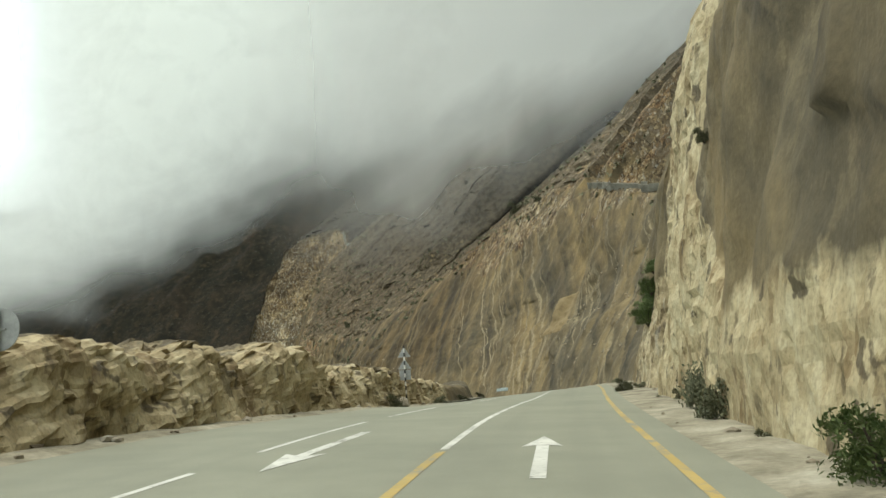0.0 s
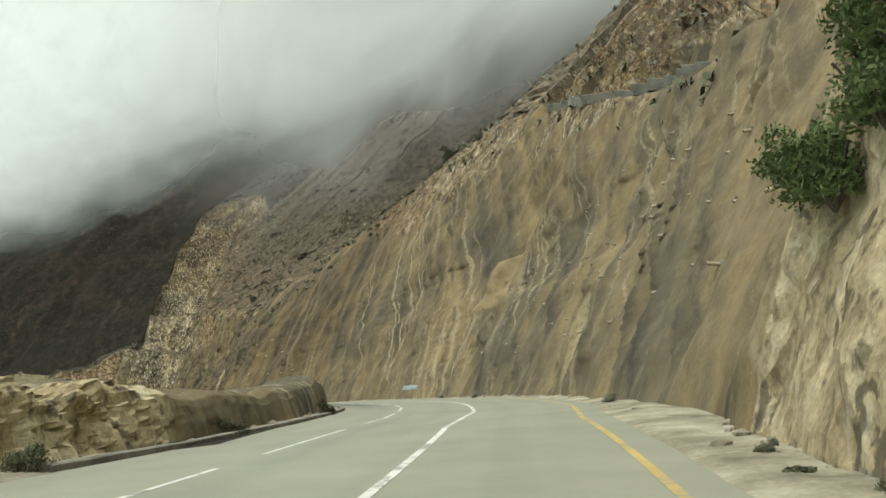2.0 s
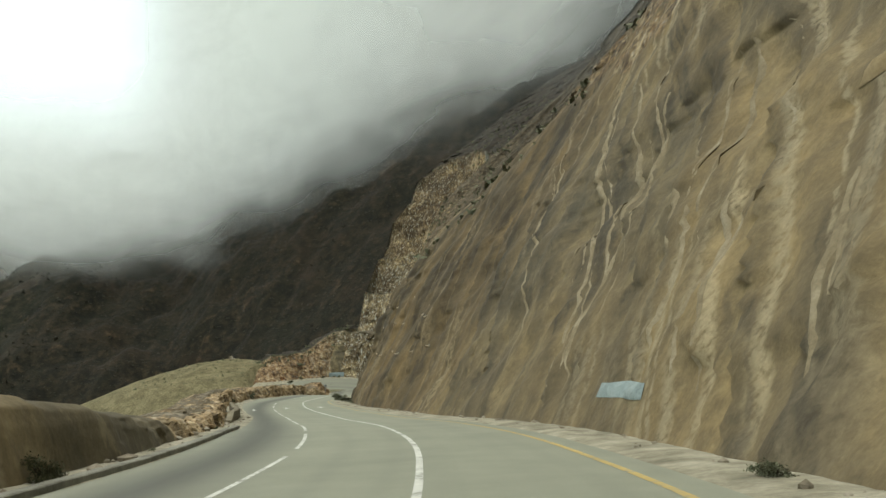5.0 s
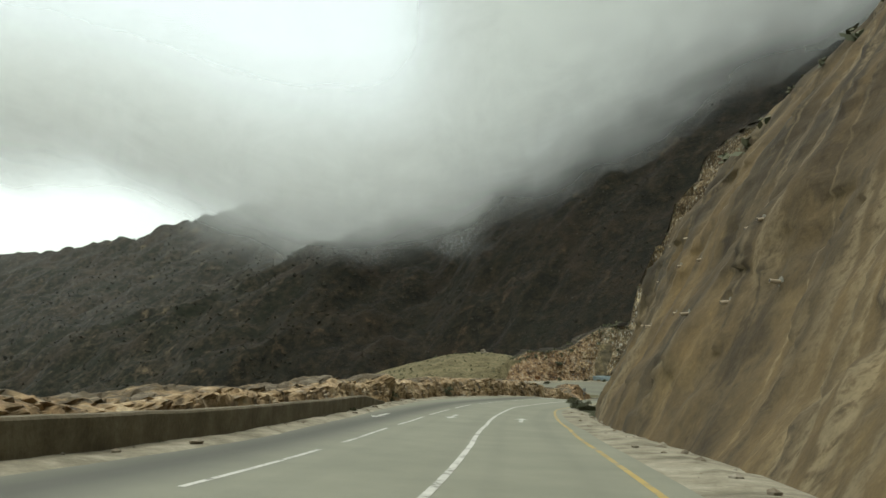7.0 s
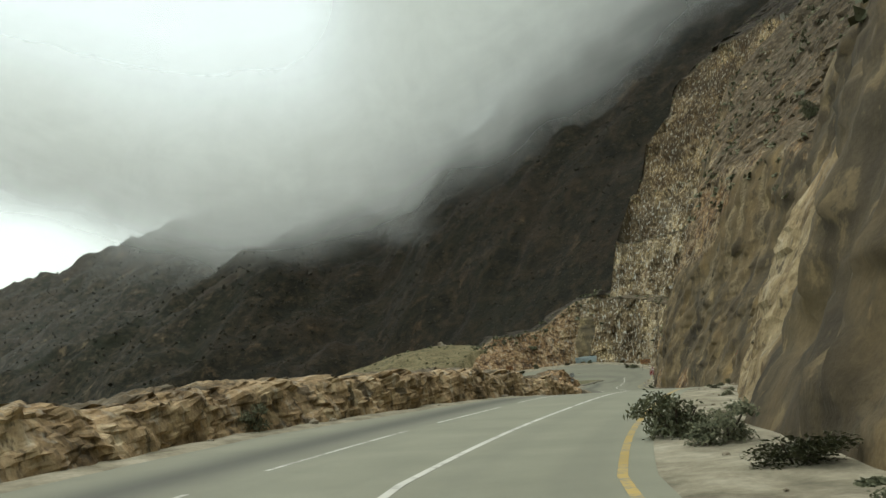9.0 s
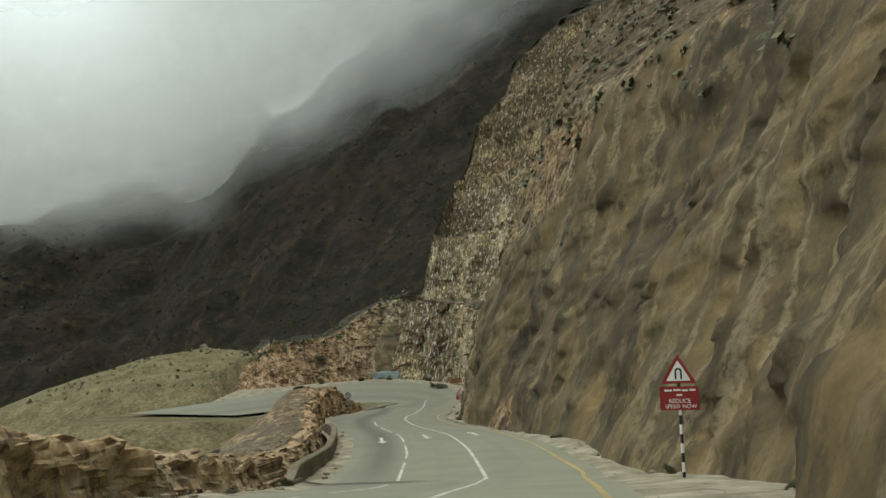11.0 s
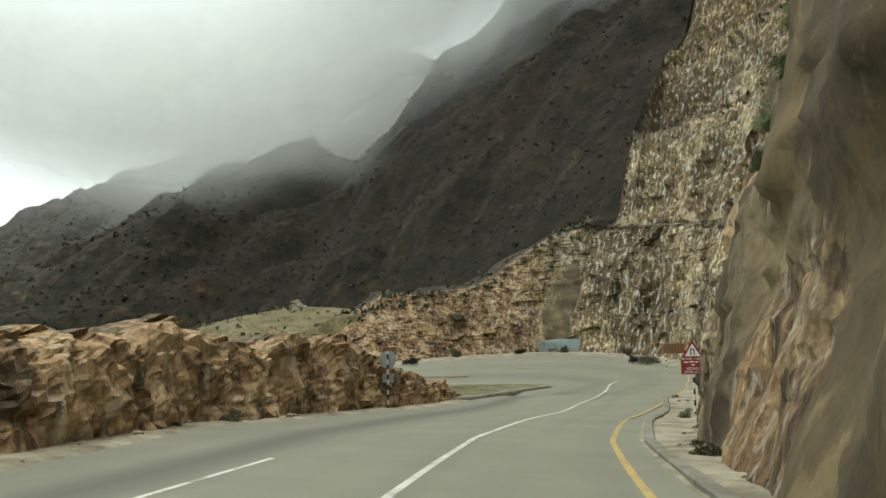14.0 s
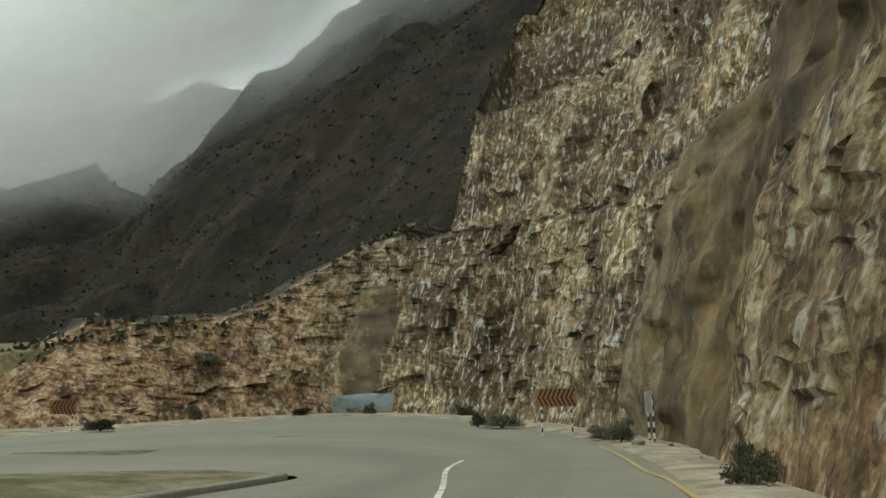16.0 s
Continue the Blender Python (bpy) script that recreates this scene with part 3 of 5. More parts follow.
def brown_zone(u, h):
    """How far the mortar and the rock near the hairpin are browned, by stretch and height."""
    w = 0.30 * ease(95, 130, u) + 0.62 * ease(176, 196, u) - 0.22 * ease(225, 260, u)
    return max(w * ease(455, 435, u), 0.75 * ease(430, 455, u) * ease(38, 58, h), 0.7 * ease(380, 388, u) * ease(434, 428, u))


def facets(x, y, z, size, stretch):
    """Broken rock: each cell of space has its own depth and tilt; in cell sizes."""
    q = Vector((x / size, y / size, z / (size * stretch)))
    f = noise.voronoi(q)[1][0]
    return 0.9 * noise.noise(f * 5.13) + 0.8 * noise.noise_vector(f * 3.71).dot(q - f)


def build_cliff():
    nrm = np.gradient(BASE[:, :2], axis=0)
    for _ in range(10):
        nrm[1:-1] = (nrm[:-2] + nrm[1:-1] + nrm[2:]) / 3
    nrm /= np.linalg.norm(nrm, axis=1)[:, None]
    nrm = np.stack([nrm[:, 1], -nrm[:, 0]], 1)
    steps = [0.32] * 66 + [0.75] * 44 + [1.5] * 34 + [3.0] * 50 + [12.0] * 4
    v, uv, rk, br, pl, ru, be, bl, rib_shade_at, st_at = [], [], [], [], [], [], [], [], [], []
    for i, (b, u) in enumerate(zip(BASE, BASE_U)):
        h, o = -0.8, -0.25
        top = np.interp(u, TOP_U, TOP_H) + (1.0 if 80 < u < 156 or u > 478 else 4.0) * fbm(u / 25, 0, 3)
        lo, hi = np.interp(u, COT_U, COT_LO), np.interp(u, COT_U, COT_HI)
        nx, ny = nrm[i]
        benches = ease(U_F0, U_F1, u)
        nat_cot = np.interp(u, [60, 85, 150, 190, 250, 262, 400, U_CHEV, U_104, U_110, U_117, U_124, U_130], [0.8, 0.75, 0.9, 1.3, 1.3, 0.9, 0.85, 1.2, 1.35, 2.0, 4.0, 6.0, 6.0])
        short = np.interp(u, [U_CHEV, U_104, 485, U_110, U_124], [1, 0.5, 0.08, 0.02, 0.012])
        levels, run = list(zip(bench_levels(u), BENCH_W)) if benches > 0.5 else [], 0.0
        for j in range(len(steps) + 1):
            soft_top = 3.0 if u < 484 else 0.5
            nat = ease(top - soft_top, top + soft_top, h)
            r = max(rockiness(u, h), 0.62 * nat)
            px, py, pz = b[0] + nx * o, b[1] + ny * o, b[2] + h
            # relief: blocky for rock, long soft flutes for sprayed mortar
            d, rb = 0.0, 0.5
            if r > 0.02:
                cs = 0.9 if u < 70 else 1.5
                wx = 0.5 * fbm(px / 2, py / 2, pz / 2, 2)
                d += r * (0.8 * fbm(px / 5, py / 5, pz / 9, 3) + (0.22 if u < 70 else 0.30) * facets(px + wx, py, pz + wx, cs, 1.8) * cs + 0.17 * facets(px, py + wx, pz, cs * 0.5, 1.4) * cs)
            if benches > 0.3 and r > 0.3:
                d += 1.1 * benches * facets(px, py, pz, 4.6, 2.6) * (0.3 if run > 0 else 1.0)
            if r < 0.98:
                lean = u - slant(u) * h + 0.5 * fbm(u / 7, h / 12, 3.3, 2)
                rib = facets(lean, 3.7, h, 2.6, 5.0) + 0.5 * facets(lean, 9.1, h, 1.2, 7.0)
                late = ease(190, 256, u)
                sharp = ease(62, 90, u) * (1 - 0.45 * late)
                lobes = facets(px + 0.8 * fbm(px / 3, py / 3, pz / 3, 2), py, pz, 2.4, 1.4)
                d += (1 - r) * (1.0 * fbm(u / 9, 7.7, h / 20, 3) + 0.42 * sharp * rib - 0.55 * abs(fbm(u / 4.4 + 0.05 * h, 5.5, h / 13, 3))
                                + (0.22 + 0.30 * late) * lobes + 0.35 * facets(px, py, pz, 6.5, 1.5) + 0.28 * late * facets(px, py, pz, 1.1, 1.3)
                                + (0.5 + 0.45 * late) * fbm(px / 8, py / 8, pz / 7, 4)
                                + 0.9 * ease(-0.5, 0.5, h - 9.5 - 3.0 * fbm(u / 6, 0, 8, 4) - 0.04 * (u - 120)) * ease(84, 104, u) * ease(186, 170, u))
                # relief kept as a tone that shades the mortar's colour
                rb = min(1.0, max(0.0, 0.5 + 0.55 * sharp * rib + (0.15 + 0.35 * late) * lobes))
            far = ease(8, 80, h - top)
            d += nat * (2.2 * fbm(px / 16, py / 16, pz / 16, 3) + 0.8 * facets(px, py, pz, 3.5, 0.7) + far * (7 * abs(fbm(px / 45, py / 45, pz / 45, 4)) + 2.4 * facets(px, py, pz, 9, 0.7)) + (1 - far) * 1.2 * facets(px, py, pz, 6, 0.6))
            d *= min(1.0, max(0.0, (h + 0.8) / 2.5)) if h < 2 else 1.0
            v.append((px + nx * d, py + ny * d, pz + 0.25 * d))
            uv.append((u - slant(u) * h, h))
            st_at.append(brown_zone(u, h))
            rk.append(r)
            pl.append((1 - 0.45 * ease(46, 49, u)) * ease(70, 60, u) * ease(-20, 12, u) * ease(46, 34, h) + 0.5 * ease(248, 254, u) * ease(276, 268, u))
            on_bench = 0.0
            if u > U_F1:
                on_bench = max(ease(1.1, 0.4, abs(h + b[2] - hb - 0.3)) for hb in bench_levels(u)) * ease(top + 2, top - 2, h)
            br.append(max(0.58 * on_bench, nat * ((0.46 if u < 150 else 0.56 if u < U_F1 else 1.0) + 0.16 * ease(6, 45, h - top))))
            ru.append(0.65 * ease(U_110, U_124, u))
            be.append(ease(U_F0 - 12, U_F0, u) * ease(U_117 + 4, U_110, u))
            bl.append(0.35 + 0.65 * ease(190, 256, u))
            rib_shade_at.append(rb)
            if j < len(steps):
                st = steps[j] * (1 + (short - 1) * nat)
                cot = lo + (hi - lo) * ease(10, 18, h)
                cot = cot + (nat_cot - cot) * nat
                if levels and h + b[2] >= levels[0][0]:
                    run = levels.pop(0)[1] if h < top - 1.5 else 0.0
                if run > 0:
                    cot = 14.0
                    run -= st
                if 84 < u < 152 and abs(h - top + 2.5) < 0.45:
                    cot = 4.5
                q = 1 / math.hypot(1, cot)
                h += st * q
                o += st * q * cot
    rows, cols = len(BASE), len(steps) + 1
    global CUT
    CUT = (np.array(v).reshape(rows, cols, 3), np.array([q[1] for q in uv]).reshape(rows, cols))
    rough = np.array(rk).reshape(rows, cols)[:-1, :-1].ravel() > 0.45
    ob = mesh("hillside_cutting", v, grid_faces(rows, cols), M_CLIFF, uv=uv, attrs={"rock": rk, "brush": br, "pale": pl, "rust": ru, "bench": be, "blotch": bl, "rib": rib_shade_at, "brown_zone": st_at})
    ob.data.polygons.foreach_set("use_smooth", ~rough)
    return tagged(ob, "steep roadside cutting of pale rock and brown sprayed mortar", "cliff", kind="structure")


cliff = build_cliff()

# ---- ground and mountains in one sheet ----


def flank_z(x, y):
    """The dark scrub mountains that close the valley."""
    yr = 641 + 0.6 * (x + 229)
    near = 62 + 0.49 * (x + 172) + 1.155 * (np.minimum(y, yr) - 559) - 0.5 * np.maximum(0, y - yr)
    crest = np.interp(x, [-1500, -900, -760, -650, -533, -450, -300], [120, 95, 99, 110, 150, 165, 175])
    yc = 623 + (crest - 53.5 - 0.156 * (x + 536)) / 0.725
    far = 53.5 + 0.156 * (x + 536) + 0.725 * (np.minimum(y, yc) - 623) - 0.35 * np.maximum(0, y - yc)
    far = far - 0.4 * np.maximum(0, x + 330)
    return np.maximum(near, far)


def build_ground():
    xs = np.r_[np.linspace(-3200, -900, 24), np.linspace(-880, -330, 90), np.arange(-325, 62, 3.2), np.linspace(70, 400, 24), np.linspace(450, 2500, 12)]
    ys = np.r_[np.linspace(-1500, -120, 14), np.arange(-100, 700, 3.6), np.linspace(705, 1100, 70), np.linspace(1130, 4200, 26)]
    gx, gy = np.meshgrid(xs, ys)
    z = flank_z(gx, gy)
    # the shelf that carries the road, and the valley to its left
    pts = np.vstack([LINE[::6], [[x, y, hairpin_z(x, y)] for x, y in ((-95, 425), (-105, 440), (-115, 440), (-118, 425), (-119, 405), (-119, 385))]])
    dist = np.full(gx.shape, 1e9)
    zz = np.zeros(gx.shape)
    for i, p in enumerate(pts):
        d = np.hypot(gx - p[0], gy - p[1])
        m = d < dist
        dist[m], zz[m] = d[m], p[2]
    shelf = zz - 0.45 - 0.62 * np.maximum(0, dist - 19)
    east = (gx - np.interp(gy, LINE[:, 1], LINE[:, 0])) > 0
    shelf[east] = zz[east] - 0.45
    knoll = -2.8 - ((gx + 152) / 40) ** 2 * 5 - ((gy - 455) / 30) ** 2 * 8
    tail = BASE[BASE_U > 395][::3]
    tn = np.gradient(tail[:, :2], axis=0)
    inside = np.full(gx.shape, -99.0)
    near_d = np.full(gx.shape, 1e9)
    for p, q in zip(tail, tn):
        d = np.hypot(gx - p[0], gy - p[1])
        m = d < near_d
        q = q / np.hypot(*q)
        near_d[m] = d[m]
        inside[m] = (-(gx - p[0]) * q[1] + (gy - p[1]) * q[0])[m]
    bowl = (inside > -5) & (near_d < 70) & (gx > -141) & (gy > 375) & (gy < 475)
    knoll[bowl] = -99
    z[bowl] = -99
    grass = smoothstep(-3, 1, knoll - z) * (gy < 520)
    valley = -70 - 0.02 * np.abs(gx + 200)
    nz = np.array([[fbm(x / 120, y / 120, 0, 6) for x in xs] for y in ys])
    n2 = np.array([[fbm(x / 22, y / 22, 5, 4) for x in xs] for y in ys])
    n3 = np.array([[fbm(x / 48 + y / 300, y / 75, 9, 4) for x in xs] for y in ys])
    z = z + smoothstep(470, 560, gy - 0.5 * (gx + 150)) * (13 * nz + 6.5 * n2 - 9 * np.abs(n3))
    z = np.maximum(np.maximum(z, valley + 6 * nz), np.maximum(shelf, knoll + 1.2 * n2))
    v = np.stack([gx.ravel(), gy.ravel(), z.ravel()], 1)
    # 'near' fades out with distance and carries the painted haze contrast
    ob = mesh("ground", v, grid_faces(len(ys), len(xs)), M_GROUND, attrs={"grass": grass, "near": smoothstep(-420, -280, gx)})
    return tagged(ob, "dark scrub-covered mountain slopes falling to a valley", "ground", kind="structure")


ground = build_ground()

# ---- banks on the valley side ----
K_S = [-60, 0, 30, 56, 66, 74, 90, 100, 140, 152, 160, 175, 200, 230, 260, 290, 305, 318, 338, 352, 366, 385, 394, 402, 412]
K_H = [2.2, 2.2, 2.3, 2.1, 1.8, 1.5, 1.6, 2.1, 1.9, 1.0, 0.6, 0.8, 1.0, 1.5, 1.7, 1.6, 1.2, 1.0, 1.2, 1.7, 2.2, 3.2, 3.3, 2.2, 1.2]
K_R = [1, 1, 1, 1, 1, 0.2, 0, 0, 0, 0.3, 0.8, 1, 1, 1, 1, 1, 1, 1, 1, 1, 1, 1, 1, 1, 1]


def build_bank():
    prof = [(0.9, -0.6), (0.75, -0.2), (0.6, 0.1), (0.5, 0.3), (0.4, 0.5), (0.28, 0.7), (0.12, 0.88), (-0.3, 1.0), (-1.0, 1.05), (-1.8, 1.03), (-2.8, 0.95), (-4.2, 0.6), (-6.0, -0.2), (-8.0, -1.5)]
    fine = []
    for (a, b), (c, d) in zip(prof[:-1], prof[1:]):
        for q in range(4):
            fine.append((a + (c - a) * q / 4, b + (d - b) * q / 4))
    fine.append(prof[-1])
    v, uv, rk, br, pl, ru, be, bl = [], [], [], [], [], [], [], []
    ss = np.arange(-58, 414, 0.3)
    for s in ss:
        e = centre(s) - left(s) - 1.2 - 1.1 * ease(176, 180, s) * ease(236, 231, s) - 1.1 * ease(308, 314, s) * ease(368, 362, s)
        hh = lerp_at(s, K_S, K_H) * (1 + 0.25 * fbm(s / 6, 0, 1, 3))
        r = lerp_at(s, K_S, K_R)
        end = ease(414, 407, s)
        for a, b in fine:
            p = at(s, e + a - 0.6, 0)
            z = p.z + (b * hh * end if b > 0 else b)
            wx = 0.4 * fbm(p.x / 1.5, p.y / 1.5, z / 1.5, 2)
            d = -r * (0.5 * fbm(p.x / 3.5, p.y / 3.5, z / 3.5, 3) + 0.34 * facets(p.x + wx, p.y, z + wx, 0.8, 1.3) + 0.20 * facets(p.x, p.y + wx, z, 0.4, 1.0)) + (1 - r) * 0.25 * fbm(s / 4, 3, z / 6, 3)
            d *= 1 if b > 0 else 0.3
            q = at(s, e + a - 0.6 + d * (1 if a > -1 else 0.4), 0)
            v.append((q.x, q.y, z + 0.5 * d * (a < 0.3)))
            uv.append((s + 700, b * hh))
            rk.append(r)
            br.append(0.56 if a < -0.5 else 0.0)
            pl.append(0.45 * ease(90, 70, s) + 0.38 - 0.10 * ease(310, 370, s))
            ru.append(0.35 + 0.5 * ease(140, 170, s) + 0.45 * ease(300, 370, s))
            be.append(0.0)
            bl.append(0.6)
    ob = mesh("roadside_bank", v, grid_faces(len(ss), len(fine)), M_CLIFF, uv=uv, attrs={"rock": rk, "brush": br, "pale": pl, "rust": ru, "bench": be, "blotch": bl, "rib": [0.5] * len(rk), "brown_zone": [0.0] * len(rk)})
    ob.data.polygons.foreach_set("use_smooth", np.array(rk).reshape(len(ss), len(fine))[:-1, :-1].ravel() < 0.5)
    return tagged(ob, "low bank of broken orange-brown rock along the valley side", "rock bank", kind="structure")


bank = build_bank()


def build_shoulder(name, side):
    ss = np.arange(-58, 410.1, 1.0)
    v = []
    for s in ss:
        c = centre(s)
        a, b = (c + right_edge(s) - 0.15, lerp_at(s, B_S, B_O) + 1.0) if side > 0 else (c - left(s) - 1.8, c - left(s) + 0.15)
        for q in range(7):
            f = q / 6
            bump = 0.10 * fbm(s / 2.5, f * 3, side, 3) * math.sin(math.pi * f)
            v.append(at(s, a + (b - a) * f, -0.02 + bump + (0.09 * math.sin(math.pi * f))))
    return tagged(mesh(name, v, grid_faces(len(ss), 7), M_DIRT), "pale dusty gravel verge beside the asphalt", "verge", kind="structure")


build_shoulder("verge_east", 1)
build_shoulder("verge_west", -1)

# ---- cloud bank: hanging sheets across the head of the valley ----
CLOUD_B = [-60, -22, -13, -6, -2, 2.4, 8, 12, 15, 20, 22, 25, 28, 34, 39, 43, 48, 60, 110]     # bearing, degrees to the left of the first heading
CLOUD_Z = [320, 262, 232, 206, 200, 178, 156, 142, 132, 112, 100, 86, 80, 77, 78, 88, 104, 118, 125]   # height of the cloud's ragged lower edge
CLOUD_R = [470, 480, 487, 493, 498, 505, 515, 525, 540, 552, 558, 566, 578, 602, 612, 618, 620, 620, 620]   # distance of the slope that it hides


def build_cloud():
    holder = new("cloud_bank")
    tagged(holder, "thick grey-white cloud bank hiding the upper mountain", "cloud", kind="structure")
    rise = np.r_[np.linspace(-110, -30, 9), np.linspace(-24, 90, 30), np.linspace(105, 480, 12)]
    for k, (nearer, soft_h, gain, mist) in enumerate(((26, 60, 0.985, 0.0), (48, 72, 0.97, 0.0), (-36, 60, 0.9, 0.16))):
        m = cloud_material("cloud_%s" % "abc"[k], 0.0, 1.0, gain, k)
        v, fade = [], []
        bs = np.arange(-60 if k < 2 else 18, 110.1, 1.2)
        for bearing in bs:
            foot = float(np.interp(bearing, CLOUD_B, CLOUD_Z)) - soft_h / 2
            radius = float(np.interp(bearing, CLOUD_B, CLOUD_R)) - nearer
            sx, cy = -math.sin(radians(bearing)), math.cos(radians(bearing))
            for r in rise:
                z = foot + r
                lump = 30 * fbm(bearing / 14, z / 90, 5.0 * k, 4) + 10 * fbm(bearing / 4, z / 28, 3.0 + k, 3)
                rad = radius + 0.10 * max(0, r) + 0.03 * lump
                v.append((sx * rad, 100 + cy * rad, z))
                edge = 1.0 if k < 2 else ease(18, 32, bearing)
                thin = 1 - 0.9 * ease(40, 135, r) * ease(24, 33, bearing)
                fade.append(thin * edge * (mist * (1 - 0.75 * ease(36, 42, bearing)) * ease(-110, -60, r) + (1 - mist) * ease(0, soft_h, r + lump)))
        mesh("cloud_layer", v, grid_faces(len(bs), len(rise)), m, attrs={"fade": fade}, parent=holder)

    # the part of the bank that lies against the slope above the cutting
    m = cloud_material("cloud_d", 0.0, 1.0, 0.95, 3)
    line = spline([(-60, 262), (-36, 256), (0, 244), (40, 228), (90, 205), (150, 168), (230, 100)], 6)
    v, fade = [], []
    for i, (x, y) in enumerate(line):
        foot = float(np.interp(x, [-60, 0, 40, 90, 150, 230], [20, 23, 36, 58, 88, 125]))
        for r in rise[9:]:
            z = foot + r
            lump = 22 * fbm(x / 60, z / 50, 7.7, 4) + 8 * fbm(x / 16, z / 16, 2.2, 3)
            v.append((x, y + 0.03 * lump + 0.1 * max(0, r), z))
            fade.append(ease(0, 52, r + 0.7 * lump) * ease(0, 12, i))
    mesh("cloud_layer", v, grid_faces(len(line), len(rise) - 9), m, attrs={"fade": fade}, parent=holder)


build_cloud()

# ---- helpers for things ----


def part(name, bm, material, parent, label=""):
    me = bpy.data.meshes.new(name)
    bm.to_mesh(me)
    bm.free()
    me.materials.append(material)
    ob = new(name, me)
    ob.parent = parent
    if label:
        tagged(ob, label)
    return ob


def bm_box(bm, size, centre_at, bevel=0.0, turn=None):
    m = Matrix.Translation(centre_at) @ (turn or Matrix()) @ Matrix.Diagonal((*size, 1))
    r = bmesh.ops.create_cube(bm, size=1.0, matrix=m)
    if bevel:
        edges = list({e for v in r["verts"] for e in v.link_edges})
        bmesh.ops.bevel(bm, geom=edges, offset=bevel, segments=2, affect="EDGES", profile=0.6)


def bm_tube(bm, r, z0, z1, at_xy=(0, 0), seg=14, turn=None):
    m = Matrix.Translation((at_xy[0], at_xy[1], (z0 + z1) / 2)) @ (turn or Matrix())
    bmesh.ops.create_cone(bm, cap_ends=True, segments=seg, radius1=r, radius2=r, depth=abs(z1 - z0), matrix=m)


def bm_plate(bm, outline, y0, y1):
    """A flat plate: the outline (x, z) between two depths."""
    a = [bm.verts.new((x, y0, z)) for x, z in outline]
    b = [bm.verts.new((x, y1, z)) for x, z in outline]
    bm.faces.new(a)
    bm.faces.new(b[::-1])
    n = len(a)
    for i in range(n):
        bm.faces.new((a[i], b[i], b[(i + 1) % n], a[(i + 1) % n]))
    bmesh.ops.recalc_face_normals(bm, faces=bm.faces)


def rounded(points, r, seg=4):
    """A polygon with its corners rounded."""
    out = []
    n = len(points)
    for i in range(n):
        p0, p1, p2 = (Vector(points[(i + k - 1) % n]) for k in range(3))
        a, b = p1 + (p0 - p1).normalized() * r, p1 + (p2 - p1).normalized() * r
        for k in range(seg + 1):
            t = k / seg
            out.append(tuple((a * (1 - t) + p1 * t) * (1 - t) + (p1 * (1 - t) + b * t) * t))
    return out


def cut_index(u, h):
    i = int(np.argmin(np.abs(BASE_U - u)))
    j = int(np.argmin(np.abs(CUT[1][i] - h)))
    return i, j


def cut_place(u, h):
    i, j = cut_index(u, h)
    i, j = min(max(i, 1), CUT[0].shape[0] - 2), min(max(j, 1), CUT[0].shape[1] - 2)
    g = CUT[0]
    nrm = Vector(g[i, j + 1] - g[i, j - 1]).cross(Vector(g[i + 1, j] - g[i - 1, j]))
    nrm.normalize()
    road_side = Vector((BASE[i, 0] - g[i, j, 0], BASE[i, 1] - g[i, j, 1], 8))
    if nrm.dot(road_side) < 0:
        nrm = -nrm
    return Vector(g[i, j]), nrm


M_GALV = plain("weathered_grey_sign_back", (0.30, 0.31, 0.30), 0.55, 0.3)
M_BLACK = plain("black_post_paint", (0.025, 0.025, 0.027), 0.5)
M_POSTW = plain("white_post_paint", (0.66, 0.65, 0.60), 0.55, 0, 0.12)
M_RED = plain("red_sign_paint", (0.22, 0.022, 0.020), 0.45, 0, 0.12)
M_SIGNW = plain("white_sign_face", (0.72, 0.71, 0.67), 0.45, 0, 0.08)
M_BOARD = plain("dulled_white_board_face", (0.40, 0.39, 0.34), 0.5, 0, 0.15)
M_ORANGE = plain("orange_board_face", (0.30, 0.135, 0.045), 0.5, 0, 0.12)
M_CONC = dirt_material("weathered_concrete", (0.17, 0.155, 0.125), (0.29, 0.27, 0.22), (0.38, 0.355, 0.295))
M_RENDER = dirt_material("stained_tan_render", (0.13, 0.105, 0.07), (0.22, 0.18, 0.12), (0.31, 0.26, 0.18))
M_STONE = dirt_material("loose_pale_stone", (0.16, 0.12, 0.08), (0.36, 0.30, 0.22), (0.56, 0.50, 0.41))
M_PIPE = plain("pale_drain_pipe", (0.36, 0.29, 0.20), 0.6, 0, 0.15, 12)
M_BOLE = dirt_material("grey_brown_bark", (0.05, 0.04, 0.03), (0.10, 0.08, 0.06), (0.16, 0.13, 0.10))


def leaf_material(name, dark, light):
    k = Mat(name, 0.75)
    g = k.n("NewGeometry")
    f = g.outputs["Random Per Island"]
    col = k.ramp(f, (0.0, dark), (1.0, light))
    k.link(col, k.b.inputs["Base Color"])
    return k.m


M_LEAF = leaf_material("green_leaves", (0.050, 0.080, 0.026), (0.135, 0.175, 0.065))
M_SCRUB = leaf_material("dusty_scrub_leaves", (0.045, 0.055, 0.028), (0.140, 0.140, 0.080))
M_DARKSCRUB = leaf_material("dark_scrub", (0.042, 0.050, 0.026), (0.115, 0.120, 0.065))
M_HILLSCRUB = leaf_material("hillside_scrub", (0.020, 0.022, 0.013), (0.050, 0.047, 0.031))


